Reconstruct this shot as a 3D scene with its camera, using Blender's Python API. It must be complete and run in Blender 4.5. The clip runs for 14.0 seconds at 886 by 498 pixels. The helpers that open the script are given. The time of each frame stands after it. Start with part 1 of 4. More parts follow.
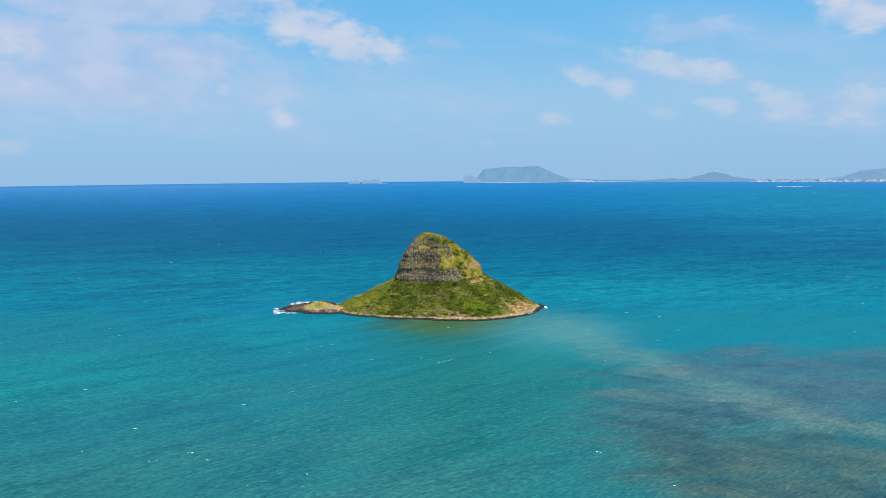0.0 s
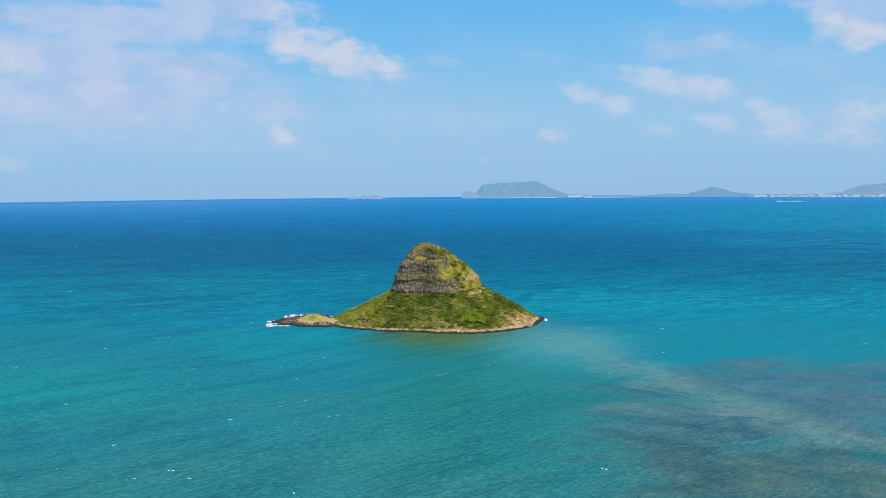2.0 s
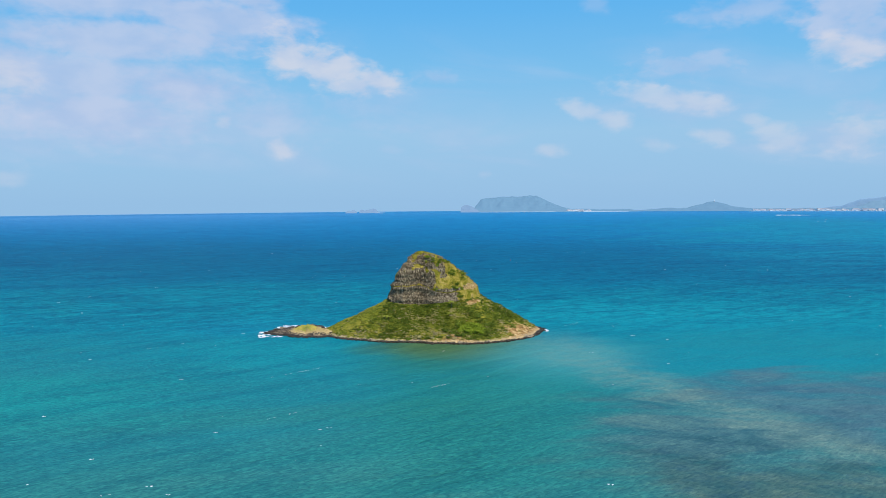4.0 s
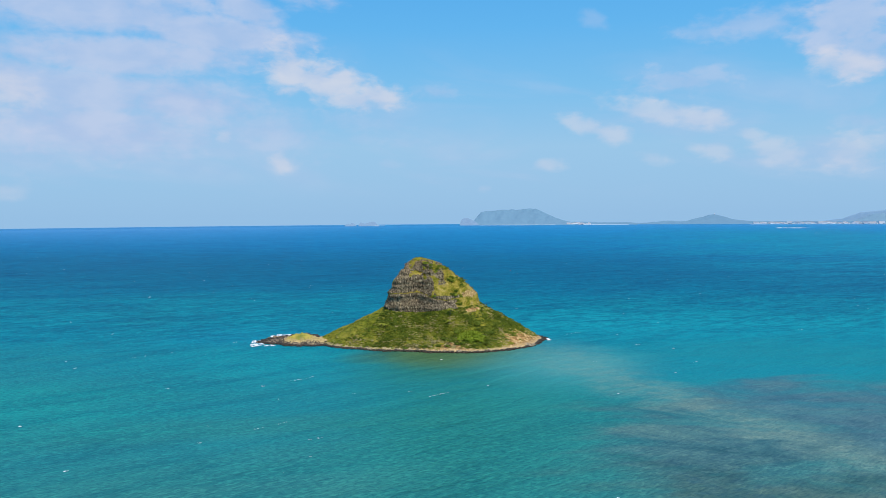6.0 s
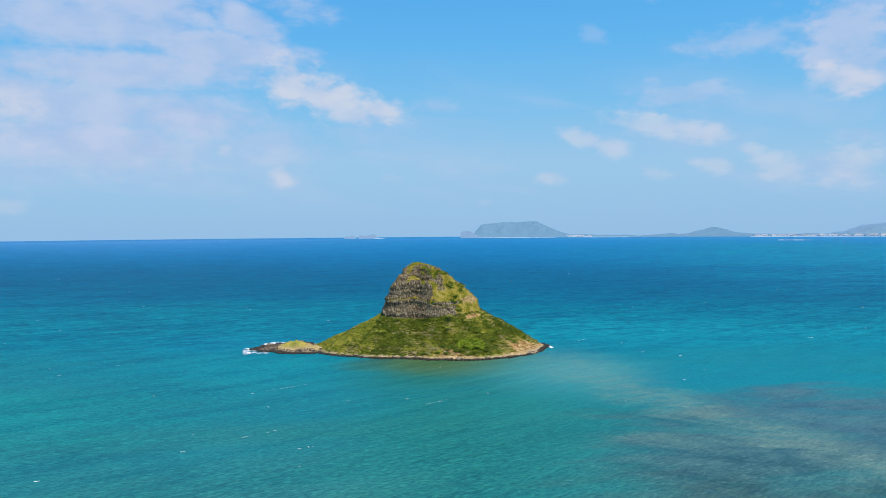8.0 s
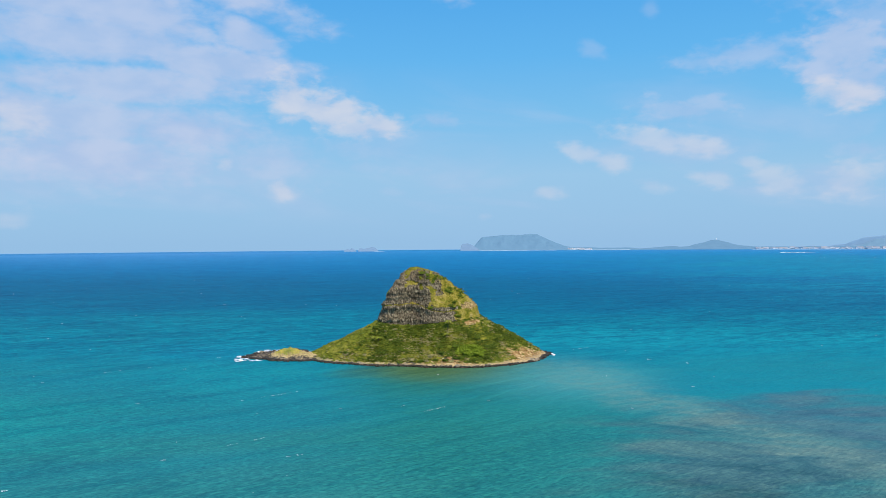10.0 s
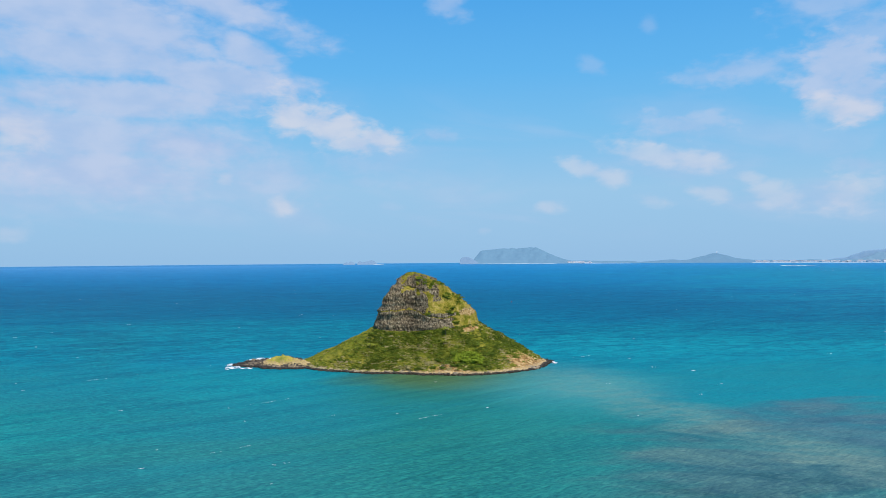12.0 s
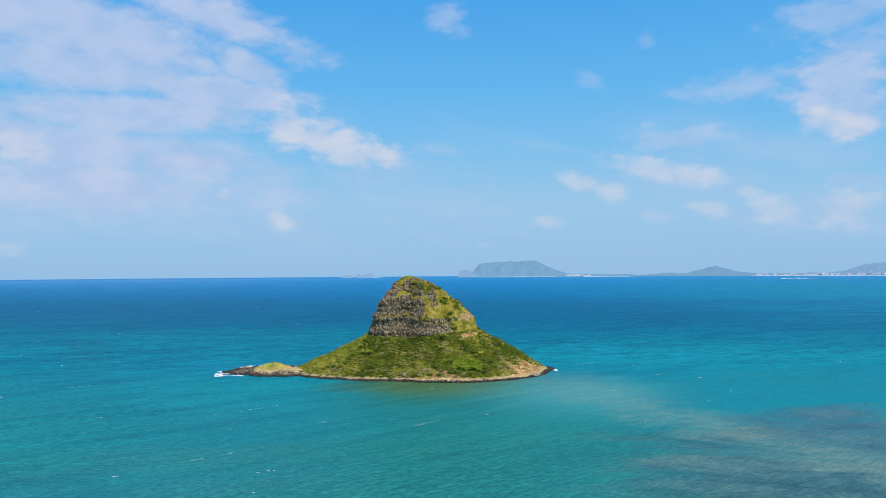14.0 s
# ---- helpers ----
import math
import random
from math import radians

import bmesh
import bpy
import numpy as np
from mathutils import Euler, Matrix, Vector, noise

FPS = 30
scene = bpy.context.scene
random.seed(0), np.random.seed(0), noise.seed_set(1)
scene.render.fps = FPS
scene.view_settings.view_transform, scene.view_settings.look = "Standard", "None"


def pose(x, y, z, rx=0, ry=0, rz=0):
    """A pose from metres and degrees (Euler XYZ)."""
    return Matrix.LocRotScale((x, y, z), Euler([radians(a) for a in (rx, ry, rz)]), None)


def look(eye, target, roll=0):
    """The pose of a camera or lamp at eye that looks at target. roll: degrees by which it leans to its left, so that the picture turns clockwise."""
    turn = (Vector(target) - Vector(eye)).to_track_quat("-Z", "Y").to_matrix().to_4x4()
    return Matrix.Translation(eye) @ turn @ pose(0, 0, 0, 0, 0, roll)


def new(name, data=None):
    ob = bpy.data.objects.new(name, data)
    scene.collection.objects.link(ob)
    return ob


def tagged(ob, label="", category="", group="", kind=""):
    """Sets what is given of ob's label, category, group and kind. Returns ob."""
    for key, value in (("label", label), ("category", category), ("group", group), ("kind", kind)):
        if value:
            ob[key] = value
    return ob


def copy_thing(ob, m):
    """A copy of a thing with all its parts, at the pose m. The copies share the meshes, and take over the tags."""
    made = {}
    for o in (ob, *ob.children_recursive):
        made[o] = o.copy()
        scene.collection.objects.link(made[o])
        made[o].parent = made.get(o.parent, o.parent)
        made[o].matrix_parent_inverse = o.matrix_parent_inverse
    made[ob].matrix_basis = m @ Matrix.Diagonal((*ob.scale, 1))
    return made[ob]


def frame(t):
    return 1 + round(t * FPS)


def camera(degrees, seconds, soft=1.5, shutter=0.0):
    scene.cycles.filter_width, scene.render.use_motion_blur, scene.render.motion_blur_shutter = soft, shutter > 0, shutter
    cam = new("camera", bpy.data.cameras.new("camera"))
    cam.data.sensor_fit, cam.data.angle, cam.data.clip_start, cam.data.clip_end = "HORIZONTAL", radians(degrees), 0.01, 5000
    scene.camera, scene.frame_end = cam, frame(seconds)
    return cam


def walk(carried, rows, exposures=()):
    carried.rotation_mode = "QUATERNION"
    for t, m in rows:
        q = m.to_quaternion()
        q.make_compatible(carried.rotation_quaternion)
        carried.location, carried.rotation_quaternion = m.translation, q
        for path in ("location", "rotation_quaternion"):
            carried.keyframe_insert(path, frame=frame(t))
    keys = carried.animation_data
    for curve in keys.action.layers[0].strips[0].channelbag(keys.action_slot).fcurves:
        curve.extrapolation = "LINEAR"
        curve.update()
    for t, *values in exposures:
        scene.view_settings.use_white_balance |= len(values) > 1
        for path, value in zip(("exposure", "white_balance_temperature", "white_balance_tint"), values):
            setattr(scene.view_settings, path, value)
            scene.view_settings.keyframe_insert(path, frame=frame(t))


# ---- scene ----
cam = camera(62.18, 14.0, soft=0.85)
# seconds, place of the eye, then yaw, pitch and lean to the right in degrees
ROWS = [
    (0.0, -0.14, 2.32, 117.04, -0.023, -6.242, 0.404),
    (1.0, 0.53, 9.84, 113.95, -0.059, -5.590, 0.460),
    (2.0, 1.11, 17.20, 110.92, -0.114, -4.965, 0.469),
    (3.0, 1.61, 24.73, 107.78, -0.170, -4.367, 0.458),
    (4.0, 2.07, 32.57, 104.46, -0.214, -3.794, 0.442),
    (5.0, 2.51, 40.73, 100.93, -0.240, -3.239, 0.429),
    (6.0, 2.95, 49.10, 97.23, -0.250, -2.697, 0.422),
    (7.0, 3.43, 57.54, 93.42, -0.246, -2.162, 0.421),
    (8.0, 3.94, 65.87, 89.58, -0.236, -1.626, 0.422),
    (9.0, 4.51, 73.96, 85.79, -0.227, -1.085, 0.421),
    (10.0, 5.12, 81.73, 82.09, -0.226, -0.536, 0.413),
    (11.0, 5.75, 89.24, 78.51, -0.239, 0.022, 0.399),
    (12.0, 6.37, 96.70, 75.01, -0.270, 0.587, 0.379),
    (13.0, 6.93, 104.51, 71.48, -0.317, 1.151, 0.363),
    (14.0, 7.36, 113.33, 67.71, -0.374, 1.702, 0.364),
]
walk(cam, [(t, pose(x, y, z, 90 + pitch, 0, yaw) @ pose(0, 0, 0, 0, 0, -lean)) for t, x, y, z, yaw, pitch, lean in ROWS])

# ---- node helpers ----
def node(tree, kind, out=0, **put):
    n = tree.nodes.new(kind)
    for key, value in put.items():
        if key == "op":
            n.operation = value
        elif key == "type":
            n.vector_type = value
        elif key == "mode":
            n.interpolation_type = value
        elif key == "blend":
            n.data_type, n.blend_type = "RGBA", value
        else:
            slot = n.inputs[int(key[1:])] if key[0] == "i" and key[1:].isdigit() else n.inputs[key.replace("_", " ")]
            if isinstance(value, bpy.types.NodeSocket):
                tree.links.new(value, slot)
            else:
                slot.default_value = value
    return n.outputs[out]


def calc(tree, op, a, b=0.0, c=0.0):
    return node(tree, "ShaderNodeMath", op=op, i0=a, i1=b, i2=c)


def clamp01(tree, a, low=0.0, high=1.0):
    return node(tree, "ShaderNodeMapRange", mode="SMOOTHSTEP", Value=a, i1=low, i2=high)


def mix(tree, fac, a, b, blend="MIX"):
    return node(tree, "ShaderNodeMix", 2, blend=blend, i0=fac, i6=a, i7=b)


def rgb(*c):
    return (*c, 1.0)


def noise_at(tree, vec, scale, detail=4.0, rough=0.55, warp=0.0):
    return node(tree, "ShaderNodeTexNoise", Vector=vec, Scale=scale, Detail=detail, Roughness=rough, Distortion=warp)


def placed(tree, vec, loc=(0, 0, 0), rot=0.0, size=(1, 1, 1)):
    """The vector seen from a place, turned and divided by a size."""
    n = tree.nodes.new("ShaderNodeMapping")
    n.vector_type = "TEXTURE"
    n.inputs[1].default_value, n.inputs[2].default_value, n.inputs[3].default_value = loc, (0, 0, radians(rot)), size
    tree.links.new(vec, n.inputs[0])
    return n.outputs[0]


def ramp(t, fac, stops, mode="LINEAR"):
    n = t.nodes.new("ShaderNodeValToRGB")
    n.color_ramp.interpolation = mode
    for i, (at, col) in enumerate(stops):
        e = n.color_ramp.elements[i] if i < 2 else n.color_ramp.elements.new(at)
        e.position, e.color = at, rgb(*col)
    t.links.new(fac, n.inputs[0])
    return n.outputs[0]


# ---- world: daylight sky with fair-weather cloud ----
SUN_AZ, SUN_EL = 148.0, 54.0          # degrees clockwise from straight ahead, and above the horizon
SKY = 0.085
world = bpy.data.worlds.new("sky")
scene.world = world
world.use_nodes = True
wt = world.node_tree
wt.nodes.clear()
sky = wt.nodes.new("ShaderNodeTexSky")
sky.sky_type, sky.sun_disc = "NISHITA", False
sky.sun_elevation, sky.sun_rotation = radians(SUN_EL), radians(SUN_AZ)
sky.air_density, sky.dust_density, sky.ozone_density, sky.altitude = 1.0, 0.6, 3.0, 100
way = node(wt, "ShaderNodeTexCoord", 0)
flat = node(wt, "ShaderNodeSeparateXYZ", i0=way)
sx, sy, sz = flat.node.outputs
az = calc(wt, "ARCTAN2", sx, sy)
run = calc(wt, "SQRT", calc(wt, "ADD", calc(wt, "MULTIPLY", sx, sx), calc(wt, "MULTIPLY", sy, sy)))
up = calc(wt, "DIVIDE", sz, calc(wt, "MAXIMUM", run, 0.001))
plane = node(wt, "ShaderNodeCombineXYZ", X=az, Y=up)
stretched = placed(wt, plane, size=(1.8, 1, 1))
puff = noise_at(wt, stretched, 36.0, 4.0, 0.46, 0.2)
billow = noise_at(wt, stretched, 95.0, 4.0, 0.55, 0.3)
wisp = noise_at(wt, stretched, 13.0, 6.0, 0.6, 0.4)
rough_edge = calc(wt, "ADD", calc(wt, "MULTIPLY", calc(wt, "SUBTRACT", billow, 0.5), 1.1), calc(wt, "ADD", calc(wt, "MULTIPLY", calc(wt, "SUBTRACT", puff, 0.5), 1.7), calc(wt, "MULTIPLY", calc(wt, "SUBTRACT", wisp, 0.5), 1.0)))
drift = noise_at(wt, placed(wt, plane, rot=-6, size=(3.4, 1, 1)), 15.0, 5.0, 0.5, 0.6)
soft_edge = calc(wt, "ADD", calc(wt, "MULTIPLY", calc(wt, "SUBTRACT", billow, 0.5), 0.7), calc(wt, "ADD", calc(wt, "MULTIPLY", calc(wt, "SUBTRACT", puff, 0.5), 0.7), calc(wt, "MULTIPLY", calc(wt, "SUBTRACT", drift, 0.44), 1.4)))


def cloud(u, v, a, b, turn, amount, soft, edge_noise=None):
    """One cloud: its azimuth and height in the sky (radians), its half sizes, turn, density and softness."""
    far = node(wt, "ShaderNodeVectorMath", 1, op="LENGTH", i0=placed(wt, plane, (u, v, 0), turn, (a, b, 1)))
    edge = calc(wt, "SUBTRACT", calc(wt, "ADD", edge_noise or rough_edge, 1.3), far)
    return calc(wt, "MULTIPLY", clamp01(wt, edge, 0.05, 0.05 + soft), amount)


def gather(masks):
    total = masks[0]
    for m in masks[1:]:
        total = calc(wt, "MAXIMUM", total, m)
    return total


# clouds: azimuth and height (radians), half sizes, turn, density, softness
SEAWARD_HEAPS = (
    (-0.197, 0.190, 0.037, 0.035, -20, 0.79, 1.0), (-0.141, 0.172, 0.057, 0.030, -14, 0.79, 1.0), (-0.085, 0.160, 0.040, 0.022, -8, 0.75, 1.0), (-0.118, 0.156, 0.056, 0.016, -6, 0.70, 0.9),
    (-0.160, 0.176, 0.050, 0.022, -12, 0.75, 0.9), (-0.517, 0.145, 0.033, 0.030, 0, 0.53, 1.0), (-0.209, 0.068, 0.023, 0.013, 0, 0.57, 1.2), (0.289, 0.130, 0.074, 0.016, -10, 0.50, 1.0),
    (0.344, 0.120, 0.040, 0.017, -5, 0.55, 1.0), (0.195, 0.116, 0.036, 0.014, -22, 0.47, 1.0), (0.232, 0.102, 0.032, 0.014, -12, 0.50, 1.0),
)
COAST_HEAPS = (
    (0.147, 0.066, 0.024, 0.010, 0, 0.39, 1.2), (0.282, 0.072, 0.024, 0.010, -15, 0.31, 1.2), (0.363, 0.078, 0.035, 0.012, -12, 0.39, 1.0), (0.430, 0.072, 0.042, 0.017, -12, 0.42, 1.0),
    (0.400, 0.096, 0.019, 0.010, -10, 0.39, 1.0), (0.509, 0.071, 0.042, 0.022, 0, 0.50, 1.0), (0.488, 0.179, 0.030, 0.017, -5, 0.62, 1.0), (0.520, 0.170, 0.036, 0.020, 0, 0.58, 1.0),
    (0.059, 0.035, 0.013, 0.007, 0, 0.31, 1.2), (-0.526, 0.030, 0.023, 0.011, 0, 0.26, 1.2), (-0.284, 0.102, 0.011, 0.009, 0, 0.31, 1.2),
)
CLOUD_BANK = (
    (-0.467, 0.254, 0.151, 0.035, -2, 0.84, 0.9), (-0.256, 0.274, 0.058, 0.023, -28, 0.80, 0.9), (-0.285, 0.233, 0.108, 0.025, -2, 0.84, 0.9), (-0.413, 0.198, 0.166, 0.030, 2, 0.84, 0.9),
    (-0.464, 0.154, 0.174, 0.044, -3, 0.84, 1.1), (-0.328, 0.145, 0.137, 0.038, -4, 0.90, 1.2), (-0.446, 0.108, 0.188, 0.047, -2, 0.89, 1.3), (-0.230, 0.111, 0.080, 0.038, -5, 0.65, 1.3),
    (-0.496, 0.304, 0.239, 0.047, -4, 0.84, 0.9), (-0.304, 0.339, 0.137, 0.030, -18, 0.84, 0.9),
)
COAST_WISPS = (
    (0.505, 0.225, 0.060, 0.051, 10, 0.77, 0.9), (0.526, 0.192, 0.043, 0.039, 0, 0.72, 0.9), (0.394, 0.234, 0.086, 0.021, 2, 0.54, 1.1), (0.347, 0.228, 0.043, 0.013, -5, 0.36, 1.1),
    (0.324, 0.169, 0.080, 0.023, -5, 0.54, 1.1), (-0.003, 0.165, 0.036, 0.014, -4, 0.41, 1.2), (0.206, 0.253, 0.021, 0.013, -30, 0.27, 1.2), (-0.044, 0.097, 0.051, 0.010, -2, 0.27, 1.3),
    (0.524, 0.107, 0.031, 0.014, -8, 0.41, 1.2), (0.033, 0.070, 0.022, 0.008, 0, 0.23, 1.3),
)
SCATTERED_WISPS = (
    (-0.067, 0.068, 0.018, 0.008, 0, 0.20, 1.3), (-0.101, 0.103, 0.029, 0.011, -4, 0.23, 1.3), (0.015, 0.343, 0.029, 0.028, -20, 0.45, 1.1), (0.504, 0.307, 0.086, 0.029, 8, 0.50, 1.1),
    (0.539, 0.265, 0.058, 0.039, 0, 0.54, 1.1), (-0.484, 0.066, 0.116, 0.018, 0, 0.32, 1.4), (-0.364, 0.060, 0.029, 0.010, 0, 0.27, 1.3), (0.281, 0.302, 0.012, 0.018, 30, 0.23, 1.2),
    (-0.300, 0.085, 0.150, 0.018, -2, 0.40, 1.2), (-0.100, 0.125, 0.090, 0.018, -4, 0.30, 1.2),
)
heaped = gather([cloud(*c) for c in SEAWARD_HEAPS + COAST_HEAPS])
veiled = gather([cloud(*c, soft_edge) for c in CLOUD_BANK] + [cloud(*c, rough_edge) for c in COAST_WISPS + SCATTERED_WISPS])
around = calc(wt, "MULTIPLY", clamp01(wt, wisp, 0.5, 0.75),
              clamp01(wt, calc(wt, "ABSOLUTE", az), 0.62, 0.95))
around = calc(wt, "MULTIPLY", around, clamp01(wt, up, 0.02, 0.2))
veil = calc(wt, "MAXIMUM", veiled, calc(wt, "MULTIPLY", around, 0.6))
shade = clamp01(wt, puff, 0.3, 0.7)
CLOUD = 1.0 / SKY
lilac = mix(wt, shade, rgb(0.42 * CLOUD, 0.55 * CLOUD, 0.80 * CLOUD), rgb(0.52 * CLOUD, 0.61 * CLOUD, 0.815 * CLOUD))
white = mix(wt, shade, rgb(0.54 * CLOUD, 0.615 * CLOUD, 0.79 * CLOUD), rgb(0.685 * CLOUD, 0.70 * CLOUD, 0.79 * CLOUD))
# clear marine air: the sky's own light, tempered by the blue of moist air low down
air = ramp(wt, node(wt, "ShaderNodeMapRange", Value=up, i1=0.0, i2=1.0), [
    (0.0, (0.300, 0.530, 0.800)), (0.09, (0.322, 0.574, 0.825)), (0.17, (0.200, 0.530, 0.860)), (0.25, (0.125, 0.470, 0.880)), (0.40, (0.060, 0.360, 0.830)), (1.0, (0.035, 0.20, 0.60))])
air = mix(wt, 1.0, air, rgb(CLOUD, CLOUD, CLOUD), "MULTIPLY")
clear = mix(wt, 0.94, sky.outputs[0], air)
thin = calc(wt, "MULTIPLY", clamp01(wt, drift, 0.44, 0.68), calc(wt, "MULTIPLY", clamp01(wt, up, 0.015, 0.07), clamp01(wt, up, 0.26, 0.10)))
veil = calc(wt, "MAXIMUM", veil, calc(wt, "MULTIPLY", thin, 0.40))
sky_col = mix(wt, veil, clear, lilac)
sky_col = mix(wt, heaped, sky_col, white)
back = node(wt, "ShaderNodeBackground", Color=sky_col, Strength=SKY)
wt.links.new(back, wt.nodes.new("ShaderNodeOutputWorld").inputs[0])

sun = new("sun", bpy.data.lights.new("sun", "SUN"))
sun.data.energy, sun.data.angle, sun.data.color = 4.5, radians(0.53), (1.0, 0.93, 0.81)
to_sun = Vector((math.sin(radians(SUN_AZ)) * math.cos(radians(SUN_EL)), math.cos(radians(SUN_AZ)) * math.cos(radians(SUN_EL)), math.sin(radians(SUN_EL))))
sun.matrix_world = look(to_sun * 300 + Vector((0, 600, 0)), (0, 600, 0))
scene.view_settings.exposure = 0.0


# ---- materials ----
def material(name):
    m = bpy.data.materials.new(name)
    m.use_nodes = True
    t = m.node_tree
    return m, t, t.nodes["Principled BSDF"]


def bump(t, height, strength, distance, below=None):
    n = t.nodes.new("ShaderNodeBump")
    n.inputs["Strength"].default_value, n.inputs["Distance"].default_value = strength, distance
    t.links.new(height, n.inputs["Height"])
    if below is not None:
        t.links.new(below, n.inputs["Normal"])
    return n.outputs[0]


def connect(t, p, **put):
    for key, value in put.items():
        slot = p.inputs[key.replace("_", " ")]
        if isinstance(value, bpy.types.NodeSocket):
            t.links.new(value, slot)
        else:
            slot.default_value = value


def sea_material():
    m, t, p = material("sea_water")
    pos = node(t, "ShaderNodeNewGeometry", 0)
    x, y, z = node(t, "ShaderNodeSeparateXYZ", i0=pos).node.outputs
    # long patches of wind and depth, drawn out along the swell
    swept = placed(t, pos, rot=8, size=(3.0, 1, 1))
    broad = noise_at(t, swept, 0.006, 5, 0.6, 0.6)
    patch = noise_at(t, swept, 0.03, 5, 0.6, 0.3)
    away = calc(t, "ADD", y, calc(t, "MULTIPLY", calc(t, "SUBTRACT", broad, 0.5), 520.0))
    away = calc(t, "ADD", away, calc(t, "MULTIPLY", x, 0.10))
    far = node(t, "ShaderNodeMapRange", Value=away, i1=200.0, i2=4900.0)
    # water colour by distance; horizon haze is painted into the far stops
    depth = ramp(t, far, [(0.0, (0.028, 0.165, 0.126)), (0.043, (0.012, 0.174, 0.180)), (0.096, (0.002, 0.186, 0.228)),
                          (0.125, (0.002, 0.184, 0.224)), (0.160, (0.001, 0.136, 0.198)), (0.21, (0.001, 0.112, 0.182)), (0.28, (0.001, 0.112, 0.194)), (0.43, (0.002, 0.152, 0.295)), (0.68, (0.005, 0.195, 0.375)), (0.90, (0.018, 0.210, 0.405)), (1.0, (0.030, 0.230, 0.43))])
    col = depth

    def patch_of(c, r, turn, edge, grain, amount):
        d = node(t, "ShaderNodeVectorMath", 1, op="LENGTH", i0=placed(t, pos, (*c, 0), turn, (*r, 1000)))
        d = calc(t, "ADD", d, calc(t, "MULTIPLY", calc(t, "SUBTRACT", patch, 0.5), grain))
        d = calc(t, "ADD", d, calc(t, "MULTIPLY", calc(t, "SUBTRACT", broad, 0.5), grain))
        return calc(t, "MULTIPLY", clamp01(t, d, 1.0, 1.0 - edge), amount)

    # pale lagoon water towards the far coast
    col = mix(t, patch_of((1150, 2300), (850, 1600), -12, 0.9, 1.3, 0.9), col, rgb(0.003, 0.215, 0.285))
    # haze over the open ocean painted into the colour, on the seaward side
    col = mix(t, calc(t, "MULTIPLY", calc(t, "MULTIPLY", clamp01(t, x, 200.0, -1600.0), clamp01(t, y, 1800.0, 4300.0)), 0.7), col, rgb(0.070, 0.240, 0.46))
    # sunlit turquoise shallows
    col = mix(t, patch_of((-260, 400), (200, 90), 10, 0.8, 0.9, 0.6), col, rgb(0.006, 0.24, 0.215))
    col = mix(t, patch_of((190, 690), (260, 95), 0, 0.8, 0.9, 0.55), col, rgb(0.005, 0.245, 0.275))
    col = mix(t, patch_of((-140, 640), (120, 80), 0, 0.8, 0.9, 0.4), col, rgb(0.005, 0.22, 0.29))
    col = mix(t, patch_of((-110, 535), (120, 95), 0, 0.9, 0.8, 0.5), col, rgb(0.006, 0.25, 0.255))
    # pale sand showing through in the foreground
    sand = calc(t, "MULTIPLY", patch_of((-10, 240), (200, 210), 0, 0.95, 0.9, 0.28), clamp01(t, patch, 0.44, 0.66))
    col = mix(t, sand, col, rgb(0.085, 0.225, 0.165))
    # dull green water between the island and the coral
    col = mix(t, patch_of((30, 390), (120, 190), -8, 0.9, 0.5, 0.75), col, rgb(0.016, 0.172, 0.132))
    # silt washed off the island front, with the island's dark reflection painted in
    col = mix(t, patch_of((-2, 525), (82, 100), -4, 0.95, 0.5, 0.95), col, rgb(0.020, 0.146, 0.106))
    col = mix(t, patch_of((8, 560), (84, 72), -4, 0.8, 0.6, 1.0), col, rgb(0.066, 0.136, 0.052))
    # pale cloudy shallows trailing off the rocky point
    col = mix(t, patch_of((82, 522), (88, 92), -20, 0.95, 0.5, 0.65), col, rgb(0.058, 0.255, 0.238))
    # coral flat: sandy rubble near by, dark weed in the middle, purple-grey coral beyond a sunken sand bar
    reef = patch_of((245, 316), (205, 175), 0, 0.28, 0.8, 1.0)
    lanes = noise_at(t, placed(t, pos, rot=-24, size=(1.9, 1, 1)), 0.035, 6, 0.62, 0.8)
    heads = noise_at(t, placed(t, pos, rot=10, size=(1.7, 1, 1)), 0.13, 5, 0.68, 0.3)
    bend = ramp(t, node(t, "ShaderNodeMapRange", Value=y, i1=280.0, i2=620.0),
                [(0.0, (0.23,) * 3), (0.15, (0.175,) * 3), (0.50, (0.108,) * 3), (0.72, (0.092,) * 3), (1.0, (0.085,) * 3)], "B_SPLINE")
    side = calc(t, "SUBTRACT", x, calc(t, "MULTIPLY", bend, 1000.0))
    side = calc(t, "ADD", side, calc(t, "MULTIPLY", calc(t, "SUBTRACT", lanes, 0.5), 75.0))
    weed = ramp(t, lanes, [(0.36, (0.022, 0.068, 0.086)), (0.50, (0.050, 0.115, 0.116)), (0.64, (0.085, 0.160, 0.138))])
    coral = ramp(t, lanes, [(0.34, (0.046, 0.096, 0.124)), (0.50, (0.064, 0.116, 0.134)), (0.64, (0.080, 0.145, 0.146))])
    rubble_col = ramp(t, lanes, [(0.34, (0.030, 0.066, 0.058)), (0.48, (0.058, 0.098, 0.070)), (0.62, (0.100, 0.135, 0.084))])
    reef_col = mix(t, clamp01(t, side, -10.0, 45.0), weed, coral)
    near = calc(t, "ADD", y, calc(t, "MULTIPLY", calc(t, "SUBTRACT", lanes, 0.5), 160.0))
    reef_col = mix(t, clamp01(t, near, 360.0, 285.0), reef_col, rubble_col)
    reef_col = mix(t, calc(t, "MULTIPLY", clamp01(t, heads, 0.50, 0.66), 0.45), reef_col, rgb(0.028, 0.055, 0.080))
